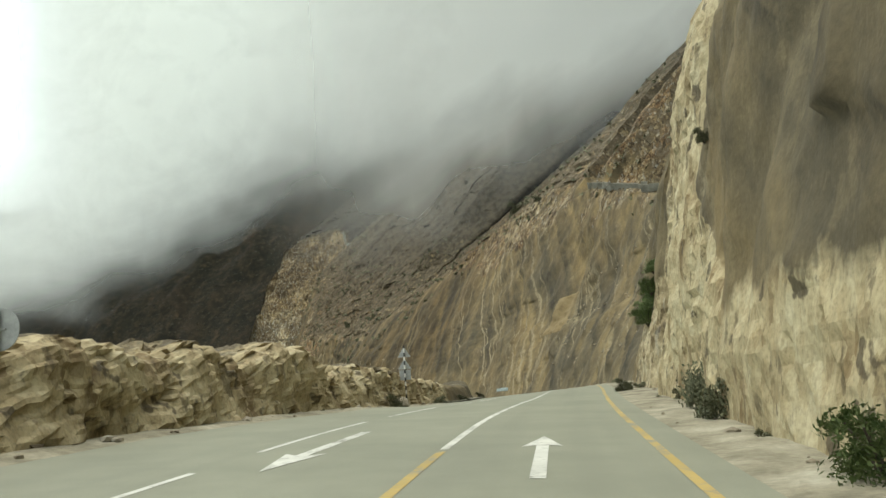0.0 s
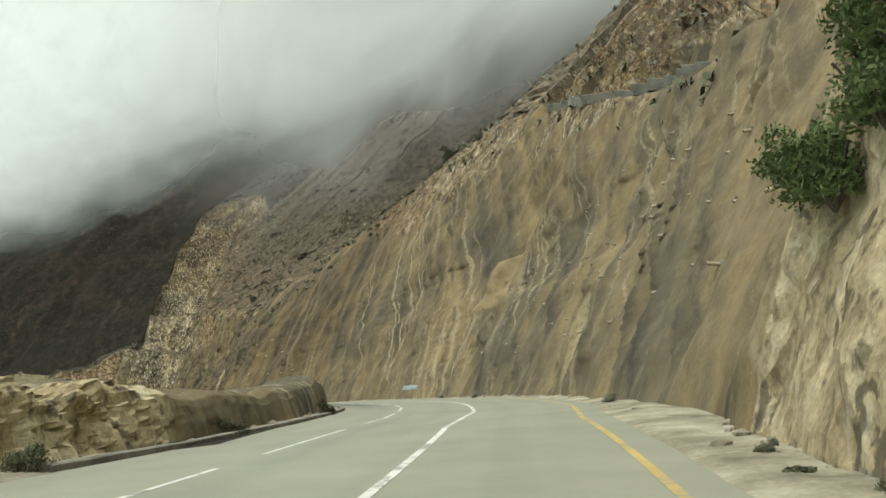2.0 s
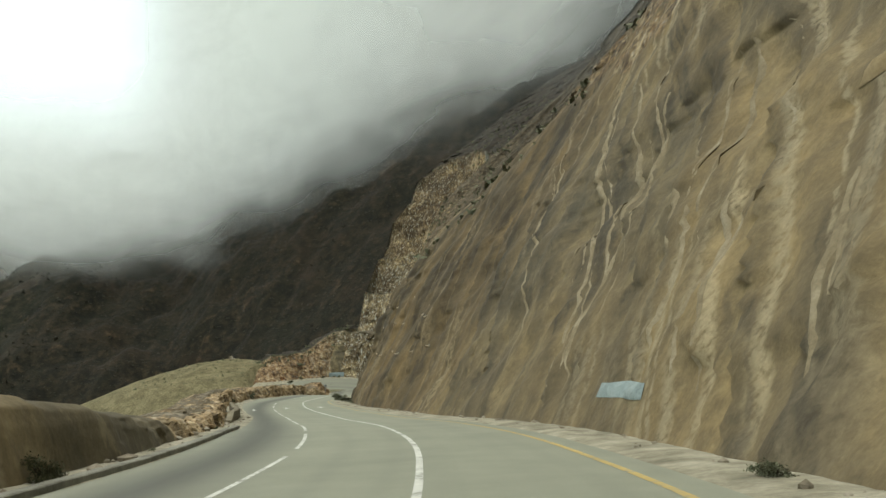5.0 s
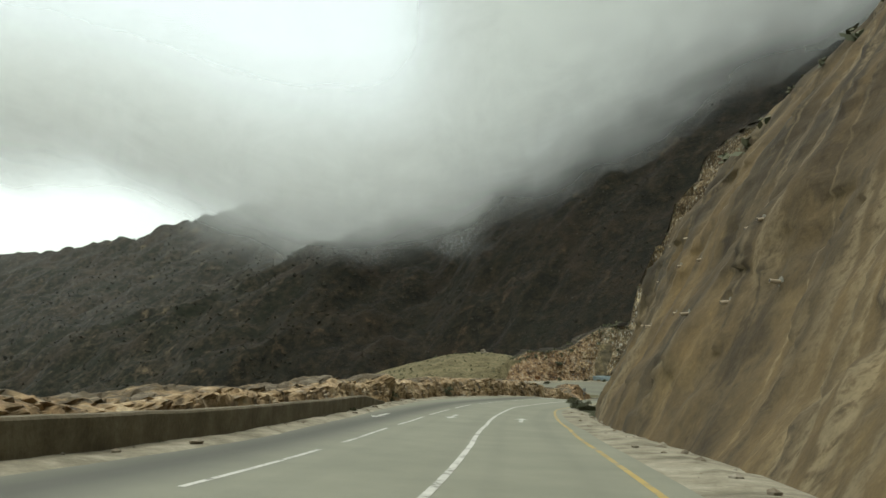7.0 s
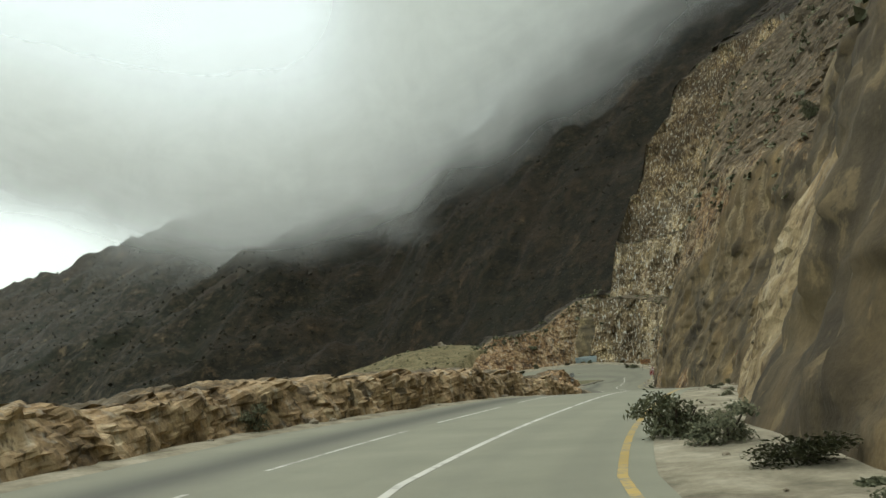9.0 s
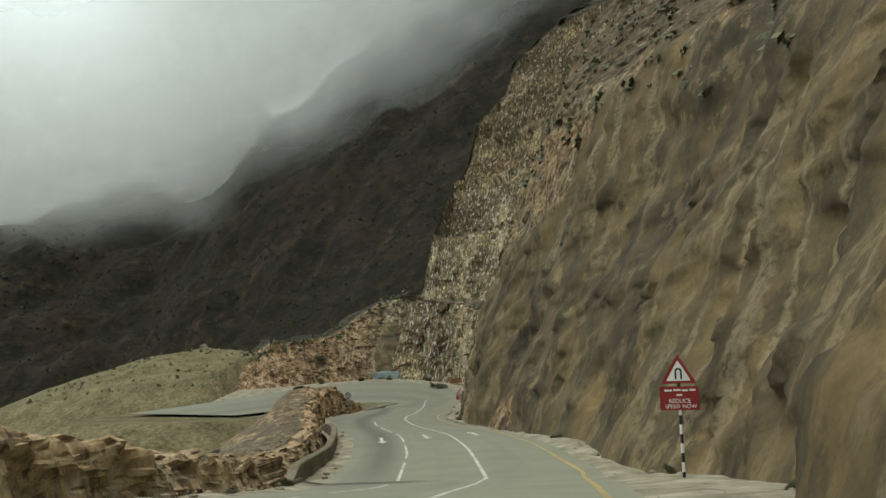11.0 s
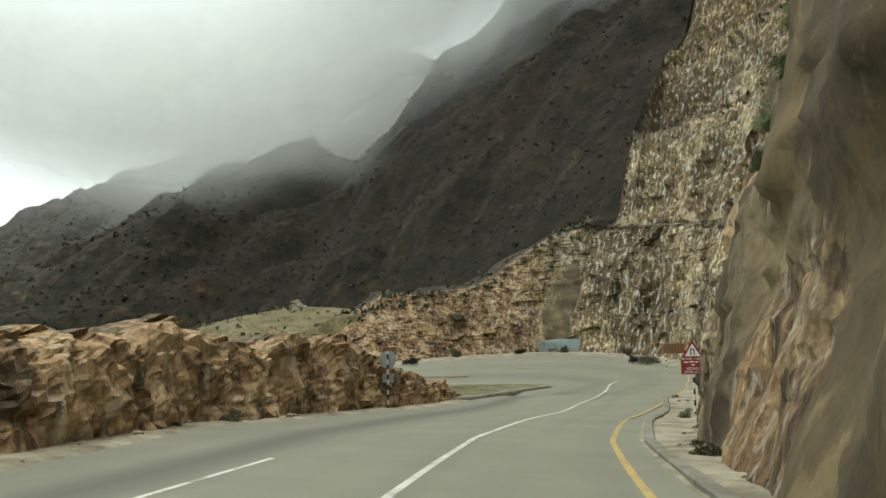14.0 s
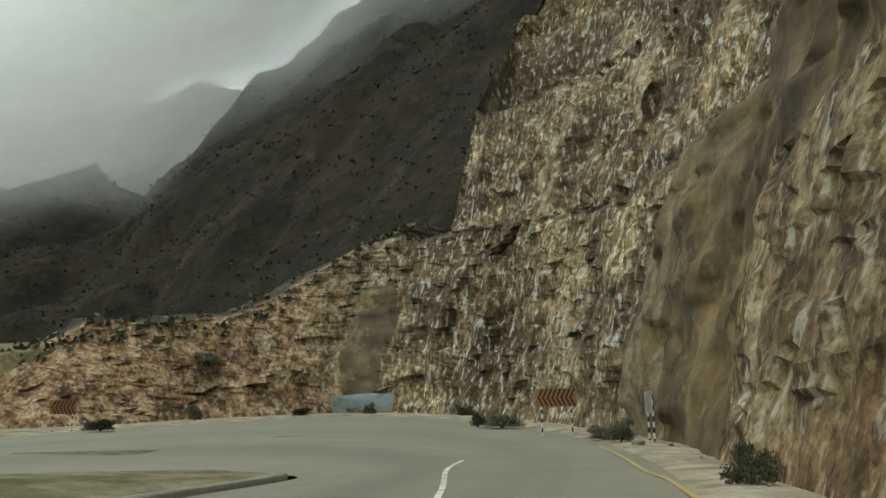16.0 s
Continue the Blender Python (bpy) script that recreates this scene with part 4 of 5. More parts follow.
# ---- road paint: arrows ----
def arrow(s, off, ahead, length=5.0):
    """A lane arrow painted on the road; off is from the centre line, ahead is 1 or -1."""
    shape = [(-0.10, 0), (0.10, 0), (0.10, 0.70), (0.33, 0.66), (0, 1.0), (-0.33, 0.66), (-0.10, 0.70)]
    v = []
    for x, y in shape:
        ss = s + (y - 0.5) * length * ahead
        v.append(at(ss, centre(ss) + off + x * 1.15 * ahead, 0.009))
    return mesh("lane_arrow", v, [(0, 1, 2, 6), (2, 3, 4), (2, 4, 6), (6, 4, 5)], M_WHITE, smooth=False, parent=road)


for s, off, d, *size in ((15.2, 1.8, 1, 6.5), (16.8, -2.5, -1, 7.5), (219.5, 1.6, 1), (219.5, -2.2, -1), (216, -5.7, -1), (345.3, 1.9, 1), (344, -1.75, -1), (342, -5.0, -1)):
    arrow(s, off, d, *size)


# ---- kerbs, island, low walls ----
def kerb(name, s0, s1, off_fn, width, height, mat, label):
    ss = np.arange(s0, s1, 0.6)
    prof = [(0, -0.1), (0, height - 0.03), (0.03, height), (width - 0.03, height), (width, height - 0.03), (width, -0.15)]
    v = []
    for s in ss:
        o = off_fn(s)
        wob = 0.02 * fbm(s / 1.5, 0, 2, 2)
        for a, b in prof:
            v.append(at(s, o - a, b + wob))
    n = len(prof)
    f = grid_faces(len(ss), n) + [tuple(range(n))[::-1], tuple((len(ss) - 1) * n + i for i in range(n))]
    return tagged(mesh(name, v, f, mat, smooth=False), label, "kerb", kind="structure")


kerb("kerb_west", 62, 168, lambda s: centre(s) - left(s) - 0.02, 0.35, 0.16, M_CONC, "weathered low concrete kerb along the outer bend")
kerb("kerb_east", 352, 411, lambda s: centre(s) + right_edge(s) + 0.42, 0.3, 0.12, M_CONC, "worn concrete kerb along the dusty verge")


def low_wall(name, s0, s1, height):
    ss = np.arange(s0, s1, 1.0)
    prof = [(0, -0.3), (0.02, height - 0.06), (0.07, height), (0.4, height), (0.45, height - 0.06), (0.45, -0.5)]
    v = []
    for s in ss:
        e = ease(s0, s0 + 4, s) * ease(s1, s1 - 10, s)
        for a, b in prof:
            v.append(at(s, centre(s) - left(s) - 1.05 - a, b * (0.3 + 0.7 * e) + 0.03 * fbm(s / 3, 0, 1, 2)))
    n = len(prof)
    f = grid_faces(len(ss), n) + [tuple(range(n))[::-1], tuple((len(ss) - 1) * n + i for i in range(n))]
    return tagged(mesh(name, v, f, M_RENDER, smooth=False), "stained low concrete wall beside the road", "low wall", kind="structure")


low_wall("wall_low_1", 180, 232, 0.78)
low_wall("wall_low_2", 314, 362, 0.85)


def build_island():
    ring = spline([(-91.2, 391), (-91.7, 398), (-91.8, 402.6), (-92.5, 404.5), (-94.2, 405.1), (-96.5, 404.9), (-99, 404), (-101, 402.5), (-103, 400), (-105.5, 394), (-106, 388), (-103, 383), (-97, 381.5), (-92.5, 385), (-91.2, 391)], 0.5)
    mid = np.array([-98.0, 392.0])
    v, f = [], []
    for x, y in ring:
        z = hairpin_z(x, y)
        d = mid - (x, y)
        d = d / np.hypot(*d)
        reach = np.hypot(*(mid - (x, y)))
        for a, b in ((-0.05, -0.1), (0.0, 0.14), (0.06, 0.17), (0.5, 0.17), (0.56, 0.12), (1.6, 0.2), (reach * 0.5, 0.3), (reach - 0.05, 0.36)):
            a2 = a
            v.append((x + d[0] * a2, y + d[1] * a2, z + b + (0.06 * fbm(x, y, a, 2) if a > 1 else 0)))
    f = grid_faces(len(ring), 8)
    ob = mesh("traffic_island", v, f, [M_CONC, M_DRYGRASS])
    mi = [0 if (k % 7) < 4 else 1 for k in range(len(f))]
    ob.data.polygons.foreach_set("material_index", mi)
    return tagged(ob, "kerbed island with dry grass inside the hairpin", "traffic island", kind="structure")


M_DRYGRASS = dirt_material("dry_roadside_grass", (0.07, 0.075, 0.03), (0.17, 0.155, 0.08), (0.30, 0.26, 0.17))
build_island()


def build_bend_verge():
    """The dusty strip between the paved bend and the rock."""
    b = BASE[BASE_U > 399]
    v = []
    outer = spline([(-79.1, 391.0), (-80, 400), (-81.8, 410), (-85.3, 422), (-91.5, 436), (-100.5, 448.5), (-110, 455), (-118, 453.5), (-123, 446.5), (-127, 437), (-129, 425), (-130, 408)], 1.0)
    n = 130
    for k in range(n):
        p = outer[min(len(outer) - 1, int(k / (n - 1) * (len(outer) - 1)))]
        q = b[np.argmin((b[:, 0] - p[0]) ** 2 + (b[:, 1] - p[1]) ** 2)][:2]
        d = q - p
        d = d / max(0.1, np.hypot(*d))
        e = q + d * 1.5
        for j in range(6):
            x, y = p - d * 0.3 + (e - p + d * 0.3) * j / 5
            v.append((x, y, hairpin_z(x, y) + 0.012 - 0.4 * (1 - ease(0, 9, k)) + (0.10 + 0.06 * fbm(x, y, 0, 3)) * math.sin(math.pi * min(1, j / 3.5) / 1.0) * (j > 0)))
    return tagged(mesh("verge_bend", v, grid_faces(n, 6), M_DIRT), "pale dusty verge round the outside of the hairpin", "verge", kind="structure")


build_bend_verge()


# ---- signs ----
def banded_post(parent, height, r=0.045, bands=0.26):
    z, k = -0.3, 0
    while z < height:
        top = min(height, z + bands)
        bm = bmesh.new()
        bm_tube(bm, r, z, top)
        part("post_band", bm, M_BLACK if k % 2 else M_POSTW, parent, "black band" if k % 2 else "white band")
        z, k = top, k + 1


def tri_outline(w, z0, h):
    return rounded([(-w / 2, z0), (w / 2, z0), (0, z0 + h)], 0.06)


def bracket(parent, z):
    bm = bmesh.new()
    bm_box(bm, (0.34, 0.03, 0.05), (0, 0.03, z), 0.005)
    part("bracket", bm, M_GALV, parent)


def double_warning_sign(m):
    ob = new("double_warning_sign")
    banded_post(ob, 3.8)
    for k, z in enumerate((3.05, 2.30)):
        bm = bmesh.new()
        bm_plate(bm, tri_outline(0.84, z, 0.68), 0.055, 0.075)
        part("sign_plate", bm, M_GALV, ob, "grey metal back of a triangular sign")
        bracket(ob, z + 0.2)
    bm = bmesh.new()
    bm_plate(bm, rounded([(-0.36, 1.62), (0.36, 1.62), (0.36, 2.25), (-0.36, 2.25)], 0.04), 0.055, 0.075)
    part("sign_plate", bm, M_GALV, ob, "grey metal back of a square plate")
    bracket(ob, 1.95)
    ob.matrix_world = m
    return tagged(ob, "banded post with two triangular signs seen from behind", "road sign")


def round_sign(m, plate=True):
    ob = new("round_sign")
    banded_post(ob, 2.95)
    bm = bmesh.new()
    bm_plate(bm, [(0.46 * math.cos(a), 2.55 + 0.46 * math.sin(a)) for a in np.linspace(0, 2 * math.pi, 36, endpoint=False)], 0.055, 0.075)
    part("sign_disc", bm, M_GALV, ob, "pale grey metal back of a round sign")
    bracket(ob, 2.55)
    if plate:
        bm = bmesh.new()
        bm_plate(bm, rounded([(-0.3, 1.35), (0.3, 1.35), (0.3, 1.82), (-0.3, 1.82)], 0.04), 0.055, 0.075)
        part("sign_plate", bm, M_GALV, ob)
        bracket(ob, 1.6)
    ob.matrix_world = m
    return tagged(ob, "banded post carrying a round sign seen from behind", "road sign")


def text_on(parent, words, size, x, z, mat, y=-0.03):
    cu = bpy.data.curves.new("lettering", "FONT")
    cu.body, cu.size, cu.align_x, cu.align_y, cu.extrude = words, size, "CENTER", "CENTER", 0.002
    tmp = bpy.data.objects.new("lettering", cu)
    scene.collection.objects.link(tmp)
    me = bpy.data.meshes.new_from_object(tmp.evaluated_get(bpy.context.evaluated_depsgraph_get()))
    bpy.data.objects.remove(tmp)
    me.materials.clear()
    me.materials.append(mat)
    ob = new("lettering", me)
    ob.parent = parent
    ob.matrix_local = pose(x, y, z, 90, 0, 0)
    return ob


def bend_warning_sign(m):
    """Red-bordered triangle with a hairpin arrow over a red plate."""
    ob = new("bend_warning_sign")
    banded_post(ob, 3.4)
    bm = bmesh.new()
    bm_plate(bm, tri_outline(0.98, 2.66, 0.82), -0.075, -0.055)
    tri = part("warning_triangle", bm, M_RED, ob, "red border")
    bm = bmesh.new()
    bm_plate(bm, rounded([(-0.34, 2.735), (0.34, 2.735), (0, 3.32)], 0.05), -0.082, -0.076)
    part("white_face", bm, M_SIGNW, tri)
    bm = bmesh.new()
    for x, z0, z1 in ((-0.075, 2.78, 3.0), (0.075, 2.78, 3.0)):
        bm_box(bm, (0.05, 0.006, z1 - z0), (x, -0.087, (z0 + z1) / 2))
    for a in np.linspace(0, math.pi, 7):
        bm_box(bm, (0.052, 0.006, 0.052), (0.075 * math.cos(a), -0.087, 3.0 + 0.075 * math.sin(a)))
    part("hairpin_symbol", bm, M_BLACK, tri)
    bm = bmesh.new()
    bm_plate(bm, rounded([(-0.54, 1.92), (0.54, 1.92), (0.54, 2.58), (-0.54, 2.58)], 0.05), -0.075, -0.055)
    plate = part("red_plate", bm, M_RED, ob, "red plate with white lettering")
    for words, size, x, z in (("REDUCE", 0.16, 0, 2.17), ("SPEED", 0.15, -0.2, 2.02), ("NOW", 0.15, 0.26, 2.02)):
        text_on(plate, words, size, x, z, M_SIGNW, -0.079)
    for x, w, z in ((-0.3, 0.2, 2.47), (-0.06, 0.2, 2.48), (0.16, 0.16, 2.47), (0.36, 0.16, 2.48), (0, 0.16, 2.34)):
        bm = bmesh.new()
        bm_box(bm, (w, 0.004, 0.05), (x, -0.078, z))
        part("script_bar", bm, M_SIGNW, plate)
    bracket(ob, 2.95)
    bracket(ob, 2.25)
    ob.matrix_world = m
    return tagged(ob, "red-bordered hairpin warning triangle above a red plate", "road sign")


def chevron_board(m, width=2.4, face=None, label="orange board with black chevrons on two banded posts"):
    ob = new("chevron_board")
    for x in (-width * 0.36, width * 0.36):
        z, k = -0.3, 0
        while z < 2.35:
            bm = bmesh.new()
            bm_tube(bm, 0.045, z, min(2.35, z + 0.26), (x, 0))
            part("post_band", bm, M_BLACK if k % 2 else M_POSTW, ob)
            z, k = z + 0.26, k + 1
    bm = bmesh.new()
    bm_plate(bm, rounded([(-width / 2, 1.4), (width / 2, 1.4), (width / 2, 2.45), (-width / 2, 2.45)], 0.05), -0.07, -0.05)
    board = part("board", bm, face or M_ORANGE, ob)
    n = int(width / 0.3)
    for k in range(n):
        x = -width / 2 + 0.12 + k * (width - 0.3) / n
        bm = bmesh.new()
        bm_plate(bm, [(x, 1.92), (x + 0.26, 2.42), (x + 0.38, 2.42), (x + 0.12, 1.92), (x + 0.38, 1.43), (x + 0.26, 1.43)], -0.078, -0.071)
        part("chevron", bm, M_BLACK, board)
    ob.matrix_world = m
    return tagged(ob, label, "chevron board", "chevron boards on the hairpin")


def face_to(x, y, z, tx, ty):
    """A pose at x, y, z whose -y side looks towards tx, ty."""
    return pose(x, y, z, 0, 0, math.degrees(math.atan2(tx - x, -(ty - y))))


double_warning_sign(pose(-2.14, 53.94, -2.03, 0, 0, 0))
round_sign(Matrix.Translation(at(16.5, -11.4)) @ pose(0, 0, 0, 0, 0, heading(16)), False)
round_sign(pose(-88.96, 377.17, -13.9, 0, 0, 20))
bend_warning_sign(face_to(-74.0, 380.3, -14.2, -69, 362))
bend_warning_sign(face_to(-41.9, 294.3, -10.85, -37, 249))
chevron_board(face_to(-90.0, 430.9, -12.7, -80, 390))
chevron_board(face_to(-83.9, 424.2, -13.3, -122, 412), 1.7, M_BOARD, "white board with black chevrons on banded posts")
chevron_board(face_to(-128.6, 433.4, -12.2, -88, 390), 1.9)


# ---- drain pipes in the sprayed slope ----
def drain_pipe(u, h, length, droop, first=[None]):
    p, nrm = cut_place(u, h)
    d = (Vector((nrm.x, nrm.y, 0)).normalized() + Vector((0, 0, droop))).normalized()
    m = Matrix.Translation(p - d * 0.12) @ d.to_track_quat("Z", "Y").to_matrix().to_4x4() @ Matrix.Diagonal((1, 1, length, 1))
    if first[0] is None:
        ob = new("drain_pipe")
        bm = bmesh.new()
        bm_tube(bm, 0.075, 0, 1, seg=10)
        part("pipe", bm, M_PIPE, ob)
        # black disc on the closed end paints the shade inside the pipe
        bm = bmesh.new()
        bm_tube(bm, 0.06, 0.99, 1.004, seg=10)
        part("mouth", bm, M_BLACK, ob, "black disc for the shade inside the pipe")
        bm = bmesh.new()
        bmesh.ops.create_icosphere(bm, subdivisions=2, radius=0.21, matrix=pose(0, 0, 0.15) @ Matrix.Diagonal((1, 1, 0.35, 1)))
        part("collar", bm, M_CONC, ob, "lump of mortar round the pipe")
        ob.matrix_basis = m
        first[0] = ob
        return tagged(ob, "short pale drain pipe poking out of the sprayed slope", "drain pipe", "drain pipes in the slope")
    return copy_thing(first[0], m)


rng = random.Random(5)
for row, (h0, u0, u1, n) in enumerate(((4.5, 74, 128, 14), (7.5, 70, 134, 17), (10.5, 78, 134, 15), (13.5, 84, 132, 11), (17, 90, 130, 7), (6, 196, 240, 7), (9.5, 200, 250, 7), (12, 215, 250, 4))):
    for k in range(n):
        drain_pipe(u0 + (u1 - u0) * (k + rng.uniform(0.1, 0.9)) / n, h0 + rng.uniform(-0.9, 0.9), rng.uniform(0.3, 0.75), rng.uniform(-0.35, 0.1))
for k in range(7):
    drain_pipe(137.5 + 1.3 * (k % 4), 14.2 - 2.4 * (k // 4), 0.32, -0.2)


# ---- patch of mortar panel, painted patches ----
def slope_patch(name, u0, u1, h0, h1, mat, lift, label, category):
    i0, i1 = cut_index(u0, 5)[0], cut_index(u1, 5)[0]
    j0, j1 = cut_index((u0 + u1) / 2, h0)[1], cut_index((u0 + u1) / 2, h1)[1]
    v = []
    for i in range(i0, i1 + 1):
        for j in range(j0, j1 + 1):
            edge = min(i - i0, i1 - i, j - j0, j1 - j)
            p = Vector(CUT[0][i, j])
            nx, ny = BASE[i, 0] - p.x, BASE[i, 1] - p.y
            d = max(0.3, math.hypot(nx, ny))
            e = lift if edge > 0 else 0.02
            v.append((p.x + nx / d * e, p.y + ny / d * e, p.z + e * 0.5))
    return tagged(mesh(name, v, grid_faces(i1 - i0 + 1, j1 - j0 + 1), mat), label, category, kind="structure")


M_PANEL = dirt_material("orange_tan_mortar", (0.21, 0.148, 0.072), (0.285, 0.205, 0.105), (0.34, 0.25, 0.135))
M_WASH = dirt_material("faded_pale_blue_paint", (0.20, 0.235, 0.235), (0.29, 0.345, 0.345), (0.38, 0.43, 0.42))
slope_patch("mortar_panel", 136.5, 144, 9.5, 15.6, M_PANEL, 0.16, "smooth tan mortar panel with small holes", "mortar panel")
slope_patch("painted_patch", 147.2, 152.8, 1.0, 1.7, M_WASH, 0.10, "faded pale blue paint patch on the sprayed slope", "painted patch")
slope_patch("painted_patch_bend", U_117 - 4.2, U_117 + 1.2, 0.2, 2.0, M_WASH, 0.22, "faded pale blue paint patch at the slope's foot", "painted patch")


# ---- raised runs of mortar down the sprayed slope ----
def on_slope(u, h):
    """The point of the cut surface at u along its foot and h above it, and the way out of it."""
    i = min(max(int(np.searchsorted(BASE_U, u)), 1), len(BASE_U) - 1)
    f = (u - BASE_U[i - 1]) / (BASE_U[i] - BASE_U[i - 1])
    ends = []
    for k in (i - 1, i):
        ends.append(Vector([float(np.interp(h, CUT[1][k], CUT[0][k, :, c])) for c in range(3)]))
    along = (ends[1] - ends[0]).normalized()
    up = Vector([float(np.interp(h + 0.8, CUT[1][i], CUT[0][i, :, c])) for c in range(3)]) - ends[1]
    out = along.cross(up).normalized()
    if out.dot(Vector((BASE[i, 0], BASE[i, 1], BASE[i, 2])) - ends[1] + Vector((0, 0, 4))) < 0:
        out = -out
    return ends[0].lerp(ends[1], f), along, out


def mortar_run(u0, h0, u1, h1, width, rr):
    """A long drip of mortar, round-backed and uneven, from its head down to its foot."""
    n = max(10, int(math.hypot(u1 - u0, h1 - h0) * 2.2))
    seed = rr.uniform(0, 99)
    v = []
    for k in range(n + 1):
        q = k / n
        u = u0 + (u1 - u0) * q + 0.5 * fbm(q * 3, seed, 0, 3)
        p, along, out = on_slope(u, h0 + (h1 - h0) * q)
        w = width * (0.35 + 0.65 * math.sin(math.pi * min(1, 0.12 + q * 0.83))) * (1 + 0.5 * fbm(q * 7, seed, 4, 3))
        for a in (-1.0, -0.62, 0.0, 0.62, 1.0):
            rise = 0.55 * w * (1 - a * a) - 0.06
            v.append(p + along * a * w + out * rise)
    return mesh("mortar_run", v, grid_faces(n + 1, 5), M_RUN, parent=cliff)


M_RUN = dirt_material("pale_mortar_run", (0.20, 0.152, 0.090), (0.285, 0.222, 0.136), (0.40, 0.33, 0.225))
RUNS = [
    (190.4, 23.2, 171.2, 3.2), (176.6, 22.8, 159.8, 2.4), (174.2, 23.5, 158.0, 4.0), (158.0, 18.5, 152.0, 8.0), (155.0, 18.4, 147.0, 9.0),
    (147.8, 7.6, 143.4, 1.2), (140.8, 6.4, 137.6, 1.5), (137.2, 5.2, 134.6, 1.2), (171.8, 13.0, 163.0, 3.6), (149.8, 8.6, 145.0, 1.8),
    (153.4, 8.9, 148.0, 1.6), (132.2, 20.1, 128.4, 12.0), (168.8, 18.9, 161.4, 4.0), (158.2, 13.3, 152.4, 6.2), (143.4, 10.4, 138.0, 3.2),
    (138.2, 23.5, 132.8, 13.0), (182.0, 24.0, 168.0, 8.0), (165.0, 9.0, 158.0, 1.0), (128.0, 12.0, 122.0, 5.0), (118.0, 16.0, 110.0, 7.0),
]
rr_runs = random.Random(12)
for u0, h0, u1, h1 in RUNS:
    mortar_run(u0, h0, u1, h1, rr_runs.uniform(0.20, 0.34), rr_runs)
    for k in range(rr_runs.choice((0, 1, 1))):
        o, q0, q1 = rr_runs.choice((-1, 1)) * rr_runs.uniform(0.8, 1.8), rr_runs.uniform(0.0, 0.35), rr_runs.uniform(0.6, 1.0)
        mortar_run(u0 + (u1 - u0) * q0 + o, h0 + (h1 - h0) * q0, u0 + (u1 - u0) * q1 + o, h0 + (h1 - h0) * q1, rr_runs.uniform(0.10, 0.20), rr_runs)


# ---- shrubs ----
def leaf_clump(bm, r, n, squash, leaf, rr):
    for _ in range(n):
        a, b = rr.uniform(0, 2 * math.pi), rr.uniform(-0.25, 1.0)
        q = math.sqrt(max(0, 1 - min(1, b * b)))
        rad = r * rr.uniform(0.45, 1.0) * (0.8 + 0.35 * noise.noise((math.cos(a) * 1.7, math.sin(a) * 1.7, b * 2 + r * 9)))
        c = Vector((math.cos(a) * q * rad, math.sin(a) * q * rad, (b * rad + 0.3 * r) * squash))
        u = Vector((rr.gauss(0, 1), rr.gauss(0, 1), rr.gauss(0, 1))).normalized()
        w = u.orthogonal().normalized()
        s = leaf * rr.uniform(0.6, 1.3)
        vs = [bm.verts.new(c + u * s), bm.verts.new(c + w * s * 0.45), bm.verts.new(c - u * s), bm.verts.new(c - w * s * 0.45)]
        bm.faces.new(vs)


def make_bush(name, seed, leaf_mat, n=900, leaf=0.075, squash=0.85, label="", category="shrub"):
    """A shrub about 1 m in radius: a few stems and a ragged crown of leaves."""
    rr = random.Random(seed)
    ob = new(name)
    bm = bmesh.new()
    for k in range(6):
        a = rr.uniform(0, 6.28)
        tip = Vector((math.cos(a) * 0.5, math.sin(a) * 0.5, 0.75 * squash))
        bmesh.ops.create_cone(bm, cap_ends=True, segments=6, radius1=0.035, radius2=0.012, depth=tip.length, matrix=Matrix.Translation(tip / 2) @ tip.to_track_quat("Z", "Y").to_matrix().to_4x4())
    part("woody_base", bm, M_BOLE, ob)
    bm = bmesh.new()
    leaf_clump(bm, 0.8, n // 2, squash, leaf, rr)
    for k in range(7):
        b2 = bmesh.new()
        leaf_clump(b2, 0.42, n // 14, squash, leaf, rr)
        a, q = rr.uniform(0, 6.28), rr.uniform(0.35, 0.75)
        bmesh.ops.translate(b2, verts=b2.verts, vec=(math.cos(a) * q, math.sin(a) * q, rr.uniform(0.0, 0.75) * squash))
        me = bpy.data.meshes.new("tmp")
        b2.to_mesh(me)
        b2.free()
        bm.from_mesh(me)
        bpy.data.meshes.remove(me)
    part("foliage", bm, leaf_mat, ob)
    return tagged(ob, label, category)


BUSH = {
    "green": make_bush("green_shrub", 1, M_LEAF, 3600, 0.045, 0.95, "dense green shrub growing from the rock"),
    "dusty": make_bush("roadside_shrub", 2, M_SCRUB, 2400, 0.05, 0.75, "low dusty green shrub beside the road"),
    "dark": make_bush("dark_shrub", 3, M_DARKSCRUB, 3200, 0.05, 0.85, "dark shrub clinging to the rocky slope"),
    "grass": make_bush("grass_tussock", 4, M_SCRUB, 1500, 0.13, 0.6, "ragged grass tussock at the foot of the slope", "grass tussock"),
}
_used = set()


def bush(kind, p, r, tall=1.0):
    m = Matrix.Translation(Vector(p) - Vector((0, 0, 0.06))) @ pose(0, 0, 0, 0, 0, rng.uniform(0, 360)) @ Matrix.Diagonal((r, r, r * tall, 1))
    if kind not in _used:
        _used.add(kind)
        BUSH[kind].matrix_basis = m
        return BUSH[kind]
    return copy_thing(BUSH[kind], m)


